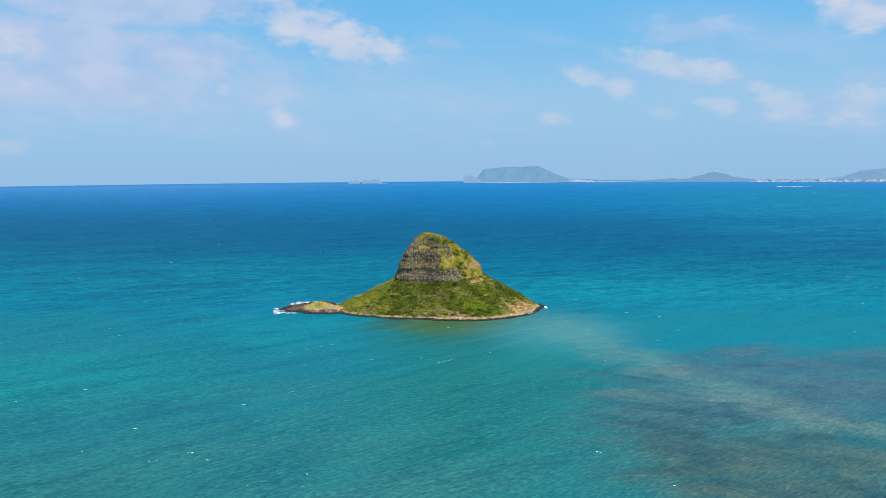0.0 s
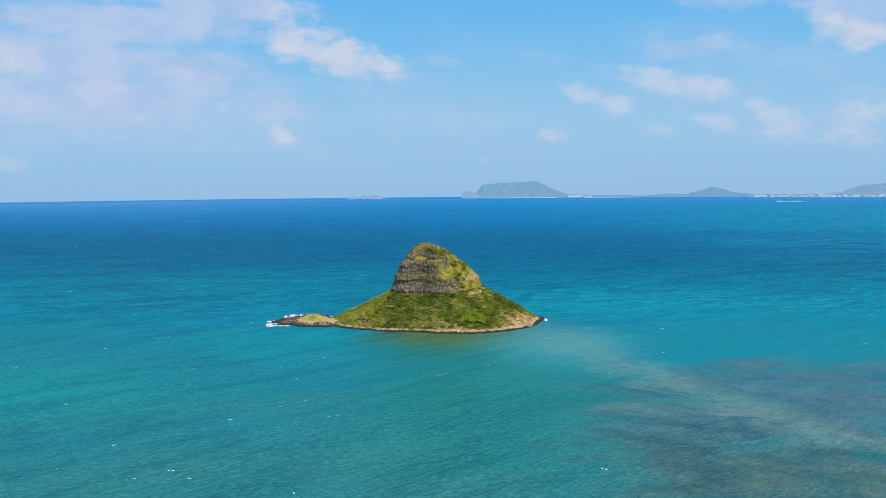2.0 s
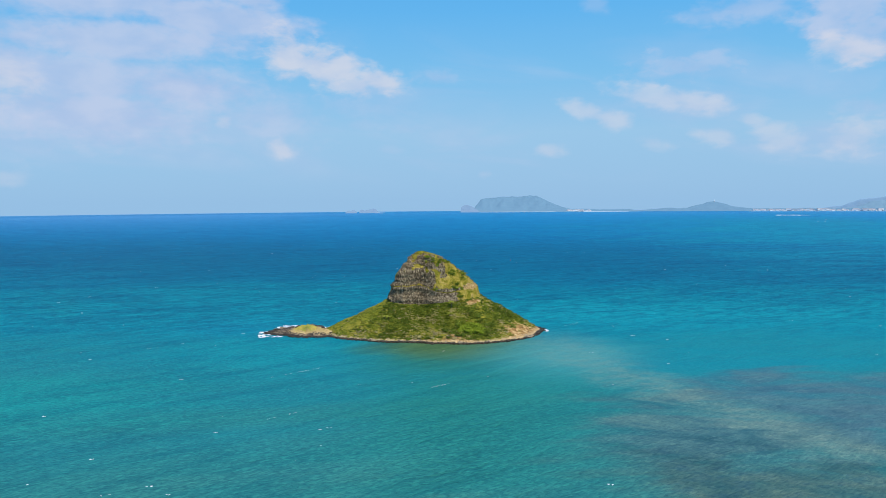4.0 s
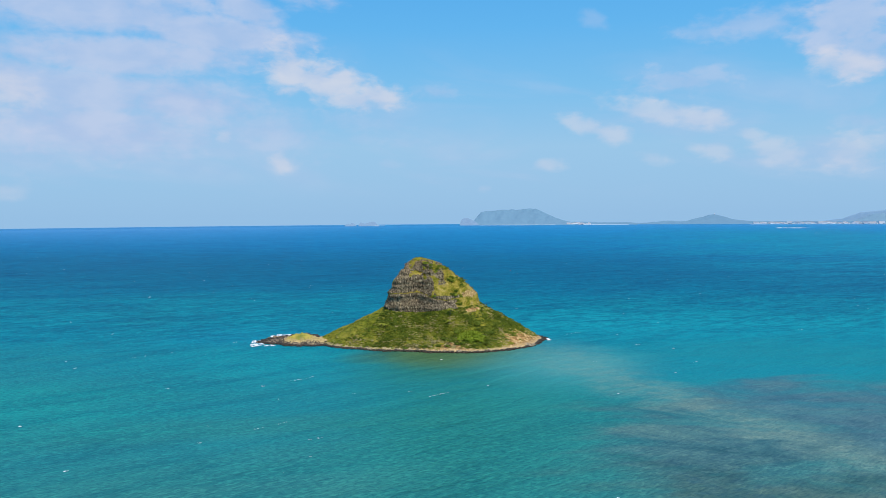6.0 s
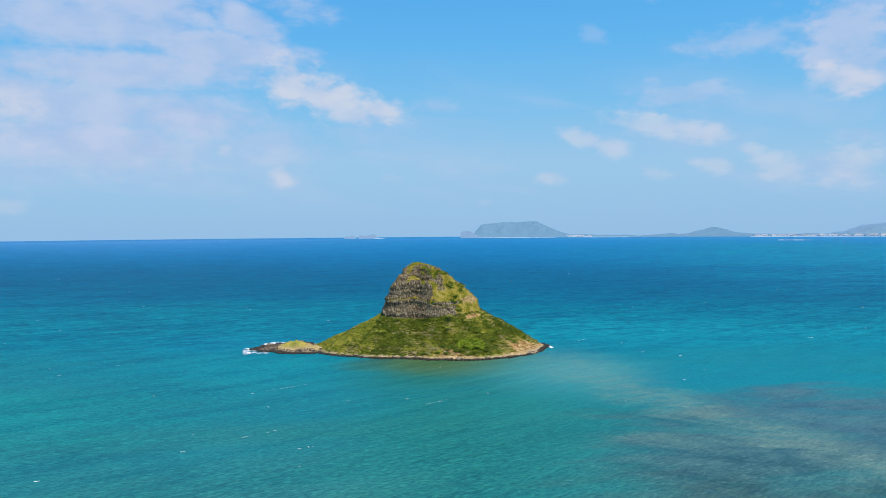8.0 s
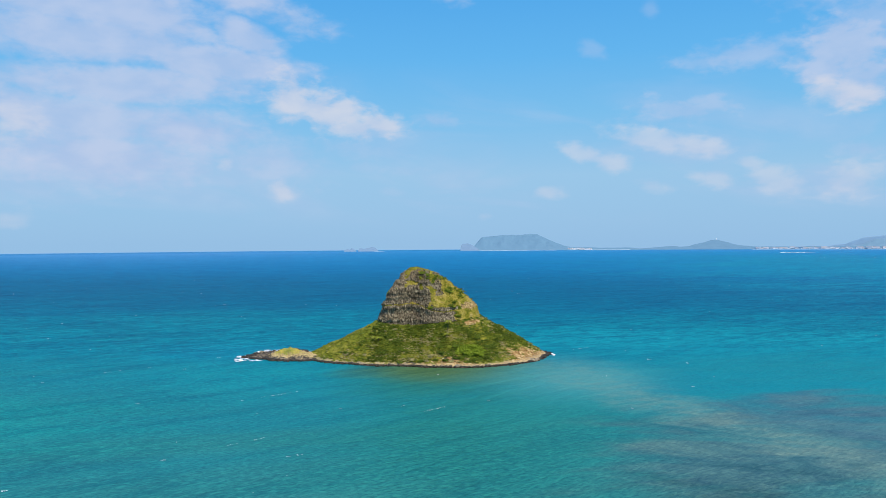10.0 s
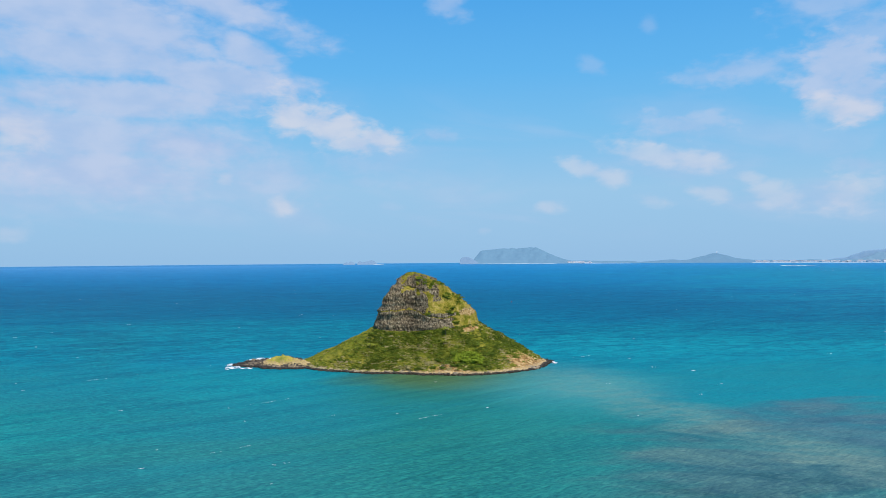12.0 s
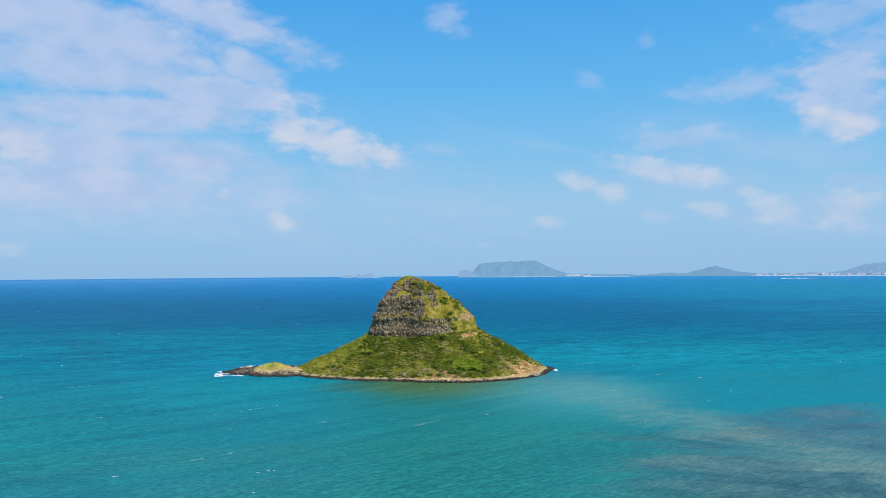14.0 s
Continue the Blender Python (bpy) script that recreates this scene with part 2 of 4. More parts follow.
    reef_col = mix(t, calc(t, "MULTIPLY", clamp01(t, heads, 0.44, 0.32), 0.4), reef_col, rgb(0.11, 0.19, 0.175))
    gaps = noise_at(t, placed(t, pos, rot=-12, size=(2.0, 1, 1)), 0.022, 5, 0.6, 0.7)
    cover = calc(t, "MULTIPLY", reef, calc(t, "ADD", 0.40, calc(t, "MULTIPLY", clamp01(t, gaps, 0.36, 0.56), 0.42)))
    col = mix(t, cover, col, reef_col)
    reach = node(t, "ShaderNodeMapRange", Value=y, i1=380.0, i2=520.0, i3=30.0, i4=46.0)
    bar = calc(t, "MULTIPLY", clamp01(t, calc(t, "DIVIDE", calc(t, "ABSOLUTE", side), reach), 1.0, 0.0), clamp01(t, y, 262.0, 320.0))
    bar = calc(t, "MULTIPLY", bar, node(t, "ShaderNodeMapRange", Value=y, i1=400.0, i2=520.0, i3=1.0, i4=0.5))
    bar = calc(t, "MULTIPLY", bar, clamp01(t, y, 640.0, 540.0))
    bar = calc(t, "MULTIPLY", bar, calc(t, "ADD", 0.24, calc(t, "MULTIPLY", clamp01(t, heads, 0.35, 0.62), 0.4)))
    col = mix(t, bar, col, rgb(0.16, 0.25, 0.19))
    # darker wave faces, paler backs: wave shading and glints painted into the colour
    swell = noise_at(t, placed(t, pos, rot=38, size=(3.0, 1, 1)), 0.055, 3, 0.5, 0.4)
    chop = noise_at(t, placed(t, pos, rot=36, size=(2.4, 1, 1)), 0.42, 4, 0.66, 0.4)
    ripple = noise_at(t, placed(t, pos, rot=31, size=(2.3, 1, 1)), 0.95, 3, 0.6, 0.3)
    roll = noise_at(t, placed(t, pos, rot=41, size=(7.0, 1, 1)), 0.06, 3, 0.5, 0.7)
    gust = noise_at(t, placed(t, pos, rot=6, size=(2.4, 1, 1)), 0.014, 5, 0.62, 0.6)
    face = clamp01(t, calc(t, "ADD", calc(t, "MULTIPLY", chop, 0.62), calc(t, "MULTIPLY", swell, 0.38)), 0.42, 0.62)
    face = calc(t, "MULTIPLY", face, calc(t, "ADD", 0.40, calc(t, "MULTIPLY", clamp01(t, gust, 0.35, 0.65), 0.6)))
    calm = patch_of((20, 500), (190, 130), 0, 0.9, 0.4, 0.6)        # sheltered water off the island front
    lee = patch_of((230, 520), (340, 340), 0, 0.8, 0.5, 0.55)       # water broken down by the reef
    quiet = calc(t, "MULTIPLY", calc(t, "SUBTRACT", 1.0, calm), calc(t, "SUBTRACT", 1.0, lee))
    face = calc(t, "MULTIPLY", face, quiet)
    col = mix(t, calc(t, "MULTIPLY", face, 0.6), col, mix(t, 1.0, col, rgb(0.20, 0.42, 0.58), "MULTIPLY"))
    col = mix(t, calc(t, "MULTIPLY", clamp01(t, ripple, 0.46, 0.66), calc(t, "MULTIPLY", quiet, 0.72)), col, mix(t, 1.0, col, rgb(0.40, 0.55, 0.66), "MULTIPLY"))
    bands = calc(t, "MULTIPLY", clamp01(t, roll, 0.48, 0.64), clamp01(t, x, 120.0, -40.0))
    col = mix(t, calc(t, "MULTIPLY", bands, 0.34), col, mix(t, 1.0, col, rgb(0.30, 0.62, 0.75), "MULTIPLY"))
    lines = noise_at(t, placed(t, pos, rot=8, size=(3.2, 1, 1)), 0.034, 5, 0.62, 0.5)
    lines = calc(t, "MULTIPLY", clamp01(t, lines, 0.46, 0.62), clamp01(t, y, 420.0, 800.0))
    col = mix(t, calc(t, "MULTIPLY", lines, 0.5), col, mix(t, 1.0, col, rgb(0.20, 0.60, 0.74), "MULTIPLY"))
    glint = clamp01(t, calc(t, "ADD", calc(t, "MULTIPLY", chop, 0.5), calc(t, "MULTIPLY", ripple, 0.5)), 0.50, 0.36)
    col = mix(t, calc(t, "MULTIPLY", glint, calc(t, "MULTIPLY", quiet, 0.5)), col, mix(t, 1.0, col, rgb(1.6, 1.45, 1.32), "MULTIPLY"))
    # open-sea ripples, their dark and bright sides painted in the same way
    wind = noise_at(t, placed(t, pos, rot=26, size=(2.0, 1, 1)), 0.13, 4, 0.66, 0.4)
    open_sea = clamp01(t, y, 520.0, 720.0)
    col = mix(t, calc(t, "MULTIPLY", calc(t, "MULTIPLY", clamp01(t, wind, 0.46, 0.62), open_sea), 0.66), col, mix(t, 1.0, col, rgb(0.30, 0.55, 0.66), "MULTIPLY"))
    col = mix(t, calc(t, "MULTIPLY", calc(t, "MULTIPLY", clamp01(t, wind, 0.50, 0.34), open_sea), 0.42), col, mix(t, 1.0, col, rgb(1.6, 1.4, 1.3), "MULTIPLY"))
    col = mix(t, 1.0, col, rgb(1.22, 1.15, 1.12), "MULTIPLY")
    n1 = bump(t, swell, 0.8, 2.6)
    n2 = bump(t, chop, 0.9, 0.9, n1)
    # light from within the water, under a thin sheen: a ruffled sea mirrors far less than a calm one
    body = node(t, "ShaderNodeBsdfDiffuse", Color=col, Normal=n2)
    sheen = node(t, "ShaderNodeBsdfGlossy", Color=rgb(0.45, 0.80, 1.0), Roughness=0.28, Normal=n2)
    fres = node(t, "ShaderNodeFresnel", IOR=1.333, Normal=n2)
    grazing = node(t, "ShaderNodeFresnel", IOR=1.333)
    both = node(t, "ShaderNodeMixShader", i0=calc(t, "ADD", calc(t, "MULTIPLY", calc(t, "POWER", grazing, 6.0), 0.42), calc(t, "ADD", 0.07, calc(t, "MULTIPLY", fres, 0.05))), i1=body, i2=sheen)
    t.links.new(both, t.nodes["Material Output"].inputs[0])
    t.nodes.remove(p)
    return m


def slope_material():
    m, t, p = material("grassy_slope")
    pos = node(t, "ShaderNodeNewGeometry", 0)
    x, y, z = node(t, "ShaderNodeSeparateXYZ", i0=pos).node.outputs
    big = noise_at(t, pos, 0.07, 5, 0.6, 0.4)
    mid = noise_at(t, pos, 0.35, 5, 0.65)
    fine = noise_at(t, pos, 1.7, 4, 0.7)
    grass = ramp(t, big, [(0.30, (0.085, 0.112, 0.010)), (0.46, (0.160, 0.172, 0.016)), (0.58, (0.245, 0.222, 0.028)), (0.75, (0.31, 0.245, 0.060))])
    grass = mix(t, calc(t, "MULTIPLY", clamp01(t, mid, 0.50, 0.66), 0.8), grass, rgb(0.075, 0.105, 0.016))
    grass = mix(t, calc(t, "MULTIPLY", clamp01(t, fine, 0.54, 0.70), 0.55), grass, rgb(0.33, 0.29, 0.085))
    bare = node(t, "ShaderNodeAttribute", 2, )
    bare.node.attribute_name = "bare"
    soil = ramp(t, mid, [(0.30, (0.085, 0.045, 0.018)), (0.42, (0.23, 0.125, 0.045)), (0.54, (0.42, 0.265, 0.105)), (0.68, (0.58, 0.44, 0.24))])
    amount = clamp01(t, calc(t, "ADD", bare, calc(t, "MULTIPLY", calc(t, "SUBTRACT", mid, 0.5), 1.7)), 0.42, 0.62)
    col = mix(t, amount, grass, soil)
    # pale wave-washed ledge over the boulders
    ledge = clamp01(t, calc(t, "ADD", z, calc(t, "MULTIPLY", calc(t, "SUBTRACT", mid, 0.5), 9.0)), 2.5, 0.9)
    col = mix(t, calc(t, "MULTIPLY", ledge, 0.85), col, ramp(t, fine, [(0.32, (0.17, 0.115, 0.060)), (0.5, (0.42, 0.32, 0.185)), (0.7, (0.62, 0.50, 0.32))]))
    n1 = bump(t, mid, 0.8, 0.9)
    n2 = bump(t, fine, 0.8, 0.35, n1)
    connect(t, p, Base_Color=col, Roughness=0.9, Normal=n2)
    p.inputs["Specular IOR Level"].default_value = 0.06
    return m


def cliff_material():
    m, t, p = material("weathered_basalt")
    pos = node(t, "ShaderNodeNewGeometry", 0)
    columns = noise_at(t, placed(t, pos, size=(1, 1, 2.8)), 0.85, 6, 0.7, 0.2)
    strata = noise_at(t, placed(t, pos, size=(12, 12, 1)), 0.40, 5, 0.65, 0.3)
    stain = noise_at(t, pos, 0.16, 5, 0.6)
    grit = noise_at(t, pos, 2.2, 4, 0.7)
    # basalt tones, with lit highlights and cavity shade painted into the ramp
    col = ramp(t, columns, [(0.31, (0.036, 0.028, 0.019)), (0.42, (0.170, 0.132, 0.085)), (0.53, (0.385, 0.305, 0.195)), (0.67, (0.66, 0.55, 0.37))])
    joint = t.nodes.new("ShaderNodeTexVoronoi")
    joint.feature = "DISTANCE_TO_EDGE"
    joint.inputs["Scale"].default_value = 0.75
    t.links.new(placed(t, pos, size=(1, 1, 2.4)), joint.inputs["Vector"])
    crack = clamp01(t, joint.outputs["Distance"], 0.14, 0.02)
    col = mix(t, calc(t, "MULTIPLY", clamp01(t, strata, 0.54, 0.66), 0.5), col, rgb(0.34, 0.27, 0.17))
    col = mix(t, calc(t, "MULTIPLY", clamp01(t, strata, 0.46, 0.36), 0.4), col, rgb(0.050, 0.040, 0.032))
    col = mix(t, calc(t, "MULTIPLY", crack, 0.5), col, rgb(0.020, 0.016, 0.013))
    col = mix(t, calc(t, "MULTIPLY", clamp01(t, stain, 0.54, 0.70), 0.3), col, rgb(0.075, 0.062, 0.050))
    height = node(t, "ShaderNodeSeparateXYZ", 2, i0=pos)
    worn = node(t, "ShaderNodeAttribute", 2)
    worn.node.attribute_name = "bare"
    cap_rock = calc(t, "MULTIPLY", clamp01(t, calc(t, "ADD", height, calc(t, "MULTIPLY", calc(t, "SUBTRACT", stain, 0.5), 10.0)), 50.5, 54.0), clamp01(t, columns, 0.40, 0.58))
    col = mix(t, calc(t, "MULTIPLY", cap_rock, 0.65), col, rgb(0.40, 0.31, 0.19))
    lawn = ramp(t, noise_at(t, pos, 0.18, 5, 0.65, 0.4), [(0.34, (0.13, 0.15, 0.014)), (0.45, (0.29, 0.255, 0.030)), (0.55, (0.44, 0.34, 0.062)), (0.70, (0.52, 0.39, 0.14))])
    lawn = mix(t, calc(t, "MULTIPLY", clamp01(t, grit, 0.52, 0.70), 0.5), lawn, rgb(0.06, 0.075, 0.012))
    turf = node(t, "ShaderNodeAttribute", 2)
    turf.node.attribute_name = "turf"
    amount = clamp01(t, calc(t, "ADD", turf, calc(t, "MULTIPLY", calc(t, "SUBTRACT", columns, 0.5), 1.2)), 0.42, 0.60)
    col = mix(t, amount, col, lawn)
    earth = ramp(t, columns, [(0.32, (0.17, 0.090, 0.030)), (0.46, (0.43, 0.275, 0.105)), (0.62, (0.66, 0.48, 0.23))])
    col = mix(t, clamp01(t, calc(t, "ADD", worn, calc(t, "MULTIPLY", calc(t, "SUBTRACT", columns, 0.5), 0.9)), 0.34, 0.58), col, earth)
    n1 = bump(t, calc(t, "SUBTRACT", columns, calc(t, "MULTIPLY", crack, 0.7)), 1.0, 1.1)
    n2 = bump(t, grit, 0.7, 0.25, n1)
    connect(t, p, Base_Color=col, Roughness=0.92, Normal=n2)
    p.inputs["Specular IOR Level"].default_value = 0.08
    return m


def plain_material(name, low, high, scale, rough=0.9, relief=0.3, depth=0.3, spec=0.2, vary=0.0):
    m, t, p = material(name)
    pos = node(t, "ShaderNodeNewGeometry", 0)
    n = noise_at(t, pos, scale, 5, 0.65)
    col = ramp(t, n, [(0.32, low), (0.68, high)])
    if vary:
        odd = node(t, "ShaderNodeObjectInfo", 5)
        col = mix(t, calc(t, "MULTIPLY", odd, vary), col, rgb(*[c * 0.45 for c in low]))
    connect(t, p, Base_Color=col, Roughness=rough, Normal=bump(t, n, relief, depth))
    p.inputs["Specular IOR Level"].default_value = spec
    return m


def leaf_material(name="scrub_foliage", lift=(1, 1, 1)):
    """Foliage: the clump's own tone runs from dark green over yellow-green to dry grey-brown."""
    m, t, p = material(name)
    tone = node(t, "ShaderNodeAttribute", 2)
    tone.node.attribute_name = "tone"
    leafy = node(t, "ShaderNodeNewGeometry", 8)
    col = ramp(t, tone, [(0.0, (0.045, 0.075, 0.007)), (0.35, (0.110, 0.142, 0.014)), (0.6, (0.218, 0.232, 0.024)), (0.8, (0.29, 0.265, 0.036)), (1.0, (0.34, 0.27, 0.15))])
    col = mix(t, calc(t, "MULTIPLY", leafy, 0.45), col, mix(t, 0.5, col, rgb(0.16, 0.18, 0.03)))
    col = mix(t, 1.0, col, rgb(*[1.2 * c for c in lift]), "MULTIPLY")
    connect(t, p, Base_Color=col, Roughness=0.7)
    p.inputs["Specular IOR Level"].default_value = 0.1
    lit = node(t, "ShaderNodeBsdfTranslucent", Color=mix(t, 1.0, col, rgb(1.25, 1.15, 0.6), "MULTIPLY"))
    both = node(t, "ShaderNodeMixShader", i0=0.15, i1=p.outputs[0], i2=lit)
    t.links.new(both, t.nodes["Material Output"].inputs[0])
    return m


SEA = sea_material()
SLOPE = slope_material()
CLIFF = cliff_material()
LEAF = leaf_material()
LEAF_BRIGHT = leaf_material("bright_tree_foliage", (0.80, 0.98, 0.72))
LAVA = plain_material("wet_black_lava", (0.014, 0.012, 0.010), (0.090, 0.072, 0.053), 0.9, 0.7, 0.8, 0.4, 0.2, 0.5)
TAN_ROCK = plain_material("tan_shore_rock", (0.16, 0.12, 0.08), (0.42, 0.34, 0.23), 0.7, 0.9, 0.8, 0.4, 0.2, 0.5)
FOAM = plain_material("sea_foam", (0.80, 0.83, 0.85), (0.92, 0.93, 0.94), 0.8, 0.8, 0.5, 0.2)
# far coast: aerial haze is painted into these bluish base colours
FAR_GREEN = plain_material("hazed_headland_scrub", (0.134, 0.248, 0.342), (0.146, 0.262, 0.357), 0.035, 1.0, 0.12, 4.0, 0.0)
FAR_ROCK = plain_material("hazed_grey_rock", (0.165, 0.26, 0.37), (0.20, 0.29, 0.395), 0.05, 1.0, 0.4, 4.0, 0.0)
FAR_RIDGE = plain_material("hazed_blue_ridge", (0.165, 0.28, 0.37), (0.19, 0.31, 0.40), 0.02, 1.0, 0.3, 4.0, 0.0)
FAR_PALE = plain_material("hazed_pale_ridge", (0.24, 0.37, 0.49), (0.27, 0.40, 0.52), 0.02, 1.0, 0.2, 4.0, 0.0)
FAR_SAND = plain_material("hazed_sand_and_surf", (0.40, 0.49, 0.55), (0.52, 0.59, 0.63), 0.05, 1.0, 0.2, 1.0, 0.0)
WALL = plain_material("white_painted_wall", (0.70, 0.72, 0.75), (0.82, 0.83, 0.84), 0.2, 0.8, 0.1, 0.2, 0.2, 0.25)
ROOF = plain_material("faded_tile_roof", (0.48, 0.45, 0.46), (0.62, 0.57, 0.57), 0.2, 0.8, 0.1, 0.2, 0.2, 0.5)
BUOY = plain_material("red_buoy_paint", (0.55, 0.03, 0.03), (0.7, 0.06, 0.05), 2.0, 0.5, 0.1, 0.05)
BARK = plain_material("palm_bark", (0.12, 0.09, 0.06), (0.22, 0.17, 0.12), 2.0, 0.9, 0.4, 0.1)


# ---- mesh helpers ----
def vnoise(p, seed=0):
    """Smooth value noise, 0 to 1, at the rows of p."""
    q = np.floor(p).astype(np.int64)
    f = p - q
    f = f * f * (3 - 2 * f)
    out = np.zeros(len(p))
    for dx in (0, 1):
        for dy in (0, 1):
            for dz in (0, 1):
                h = ((q[:, 0] + dx) * 374761393 + (q[:, 1] + dy) * 668265263 + (q[:, 2] + dz) * 2147483647 + seed * 1274126177) & 0xFFFFFFFF
                h = ((h ^ (h >> 13)) * 1274126177) & 0xFFFFFFFF
                h = (h ^ (h >> 16)) & 0xFFFF
                w = (f[:, 0] if dx else 1 - f[:, 0]) * (f[:, 1] if dy else 1 - f[:, 1]) * (f[:, 2] if dz else 1 - f[:, 2])
                out += w * h / 65535.0
    return out


def fbm(p, scale, octaves=4, seed=0, gain=0.5):
    total, amp, norm = 0.0, 1.0, 0.0
    p = np.asarray(p, float) * scale
    for k in range(octaves):
        total = total + amp * vnoise(p, seed + k * 17)
        norm += amp
        amp *= gain
        p = p * 2.03 + 11.7
    return total / norm


def mesh_of(name, verts, faces, mat, smooth=False, **fields):
    """A mesh from arrays: n x 3 corners, m x 3 or m x 4 faces, and one float field per corner for each keyword."""
    me = bpy.data.meshes.new(name)
    verts, faces = np.asarray(verts, np.float32), np.asarray(faces, np.int32)
    k = faces.shape[1]
    me.vertices.add(len(verts))
    me.vertices.foreach_set("co", verts.ravel())
    me.loops.add(faces.size)
    me.loops.foreach_set("vertex_index", faces.ravel())
    me.polygons.add(len(faces))
    me.polygons.foreach_set("loop_start", np.arange(0, faces.size, k, dtype=np.int32))
    me.polygons.foreach_set("use_smooth", np.full(len(faces), smooth))
    for key, value in fields.items():
        me.attributes.new(key, "FLOAT", "POINT").data.foreach_set("value", np.asarray(value, np.float32))
    me.materials.append(mat)
    me.update(calc_edges=True)
    me.validate()
    return me


def grid_faces(rows, cols, wrap):
    i, j = np.meshgrid(np.arange(rows - 1), np.arange(cols if wrap else cols - 1), indexing="ij")
    a, b = i * cols + j, i * cols + (j + 1) % cols
    return np.stack([a, b, b + cols, a + cols], -1).reshape(-1, 4)


def part(name, me, parent, label=""):
    ob = new(name, me)
    ob.parent = parent
    return tagged(ob, label) if label else ob


def thing(name, label, category, group="", kind="", at=(0, 0, 0)):
    ob = new(name)
    ob.location = at
    ob.empty_display_size = 0.5
    return tagged(ob, label, category, group, kind)


# ---- the sea: one sheet, bent up towards its far rim to fit the horizon in the camera's view ----
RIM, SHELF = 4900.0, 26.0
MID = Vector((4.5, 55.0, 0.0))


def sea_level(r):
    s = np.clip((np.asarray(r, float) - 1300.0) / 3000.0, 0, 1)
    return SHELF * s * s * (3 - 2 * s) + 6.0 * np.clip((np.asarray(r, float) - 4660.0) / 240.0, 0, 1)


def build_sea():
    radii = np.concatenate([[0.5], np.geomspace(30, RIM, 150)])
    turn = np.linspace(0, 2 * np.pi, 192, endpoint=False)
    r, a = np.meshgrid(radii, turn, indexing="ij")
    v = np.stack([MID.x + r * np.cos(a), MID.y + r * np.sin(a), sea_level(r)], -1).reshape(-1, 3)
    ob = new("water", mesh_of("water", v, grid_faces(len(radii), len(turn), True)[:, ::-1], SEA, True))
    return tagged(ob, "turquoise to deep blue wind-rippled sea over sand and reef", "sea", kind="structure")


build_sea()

# ---- the island ----
PEAK = np.array([-12.0, 617.0])
# radius and height of eight steps from the shore to the summit, for eight directions (degrees, 0 to the right of the view, -90 towards the shore in front)
BEARINGS = (-180, -135, -90, -45, 0, 45, 90, 135)
RADII = {
    "shore": (83, 58, 50.5, 75, 96, 74, 52, 60),
    "bank": (79, 54, 46.5, 70, 90, 70, 48, 56),
    "slope": (53, 39, 33, 49, 68, 50, 36, 40),
    "foot": (27.5, 25, 20.5, 33, 46.5, 34, 22, 25),
    "ledge": (25.8, 22.5, 17.5, 30, 43.5, 31, 19, 22),
    "brow": (20.0, 18.0, 12.5, 22, 36, 24, 15, 18),
    "cap": (11.4, 10.2, 8, 12, 25, 14, 9, 9),
    "crown": (4.5, 4.5, 4, 6, 13, 7, 5, 4.5),
}
HEIGHTS = {
    "shore": (-1.2,) * 8,
    "bank": (2.2, 2.4, 2.6, 2.6, 3.0, 2.5, 2.5, 2.2),
    "slope": (14.9, 13.2, 12, 11.6, 15.6, 13, 12, 13.5),
    "foot": (25.6, 24.2, 24, 26.5, 28, 26, 24, 24.5),
    "ledge": (34.5, 37, 37.5, 32.5, 35.5, 35, 37, 37),
    "brow": (46, 50, 51.5, 42.5, 42.3, 45, 51, 50),
    "cap": (58.8, 58.6, 58.6, 55.8, 51.6, 55.5, 58, 58),
    "crown": (63.8, 63.4, 63.2, 62.6, 60.8, 62.6, 63, 63.4),
}


def round_interp(values, turn):
    """Smooth periodic interpolation over the eight bearings."""
    v = np.asarray(values, float)
    u = (np.degrees(turn) + 180.0) / 45.0
    i = np.floor(u).astype(int)
    f = u - i
    p0, p1, p2, p3 = v[(i - 1) % 8], v[i % 8], v[(i + 1) % 8], v[(i + 2) % 8]
    return p1 + 0.5 * f * (p2 - p0 + f * (2 * p0 - 5 * p1 + 4 * p2 - p3 + f * (3 * (p1 - p2) + p3 - p0)))


TURNS = 960
STEPS = (10, 46, 44, 34, 44, 30, 16, 14)      # rows of the mesh between the steps


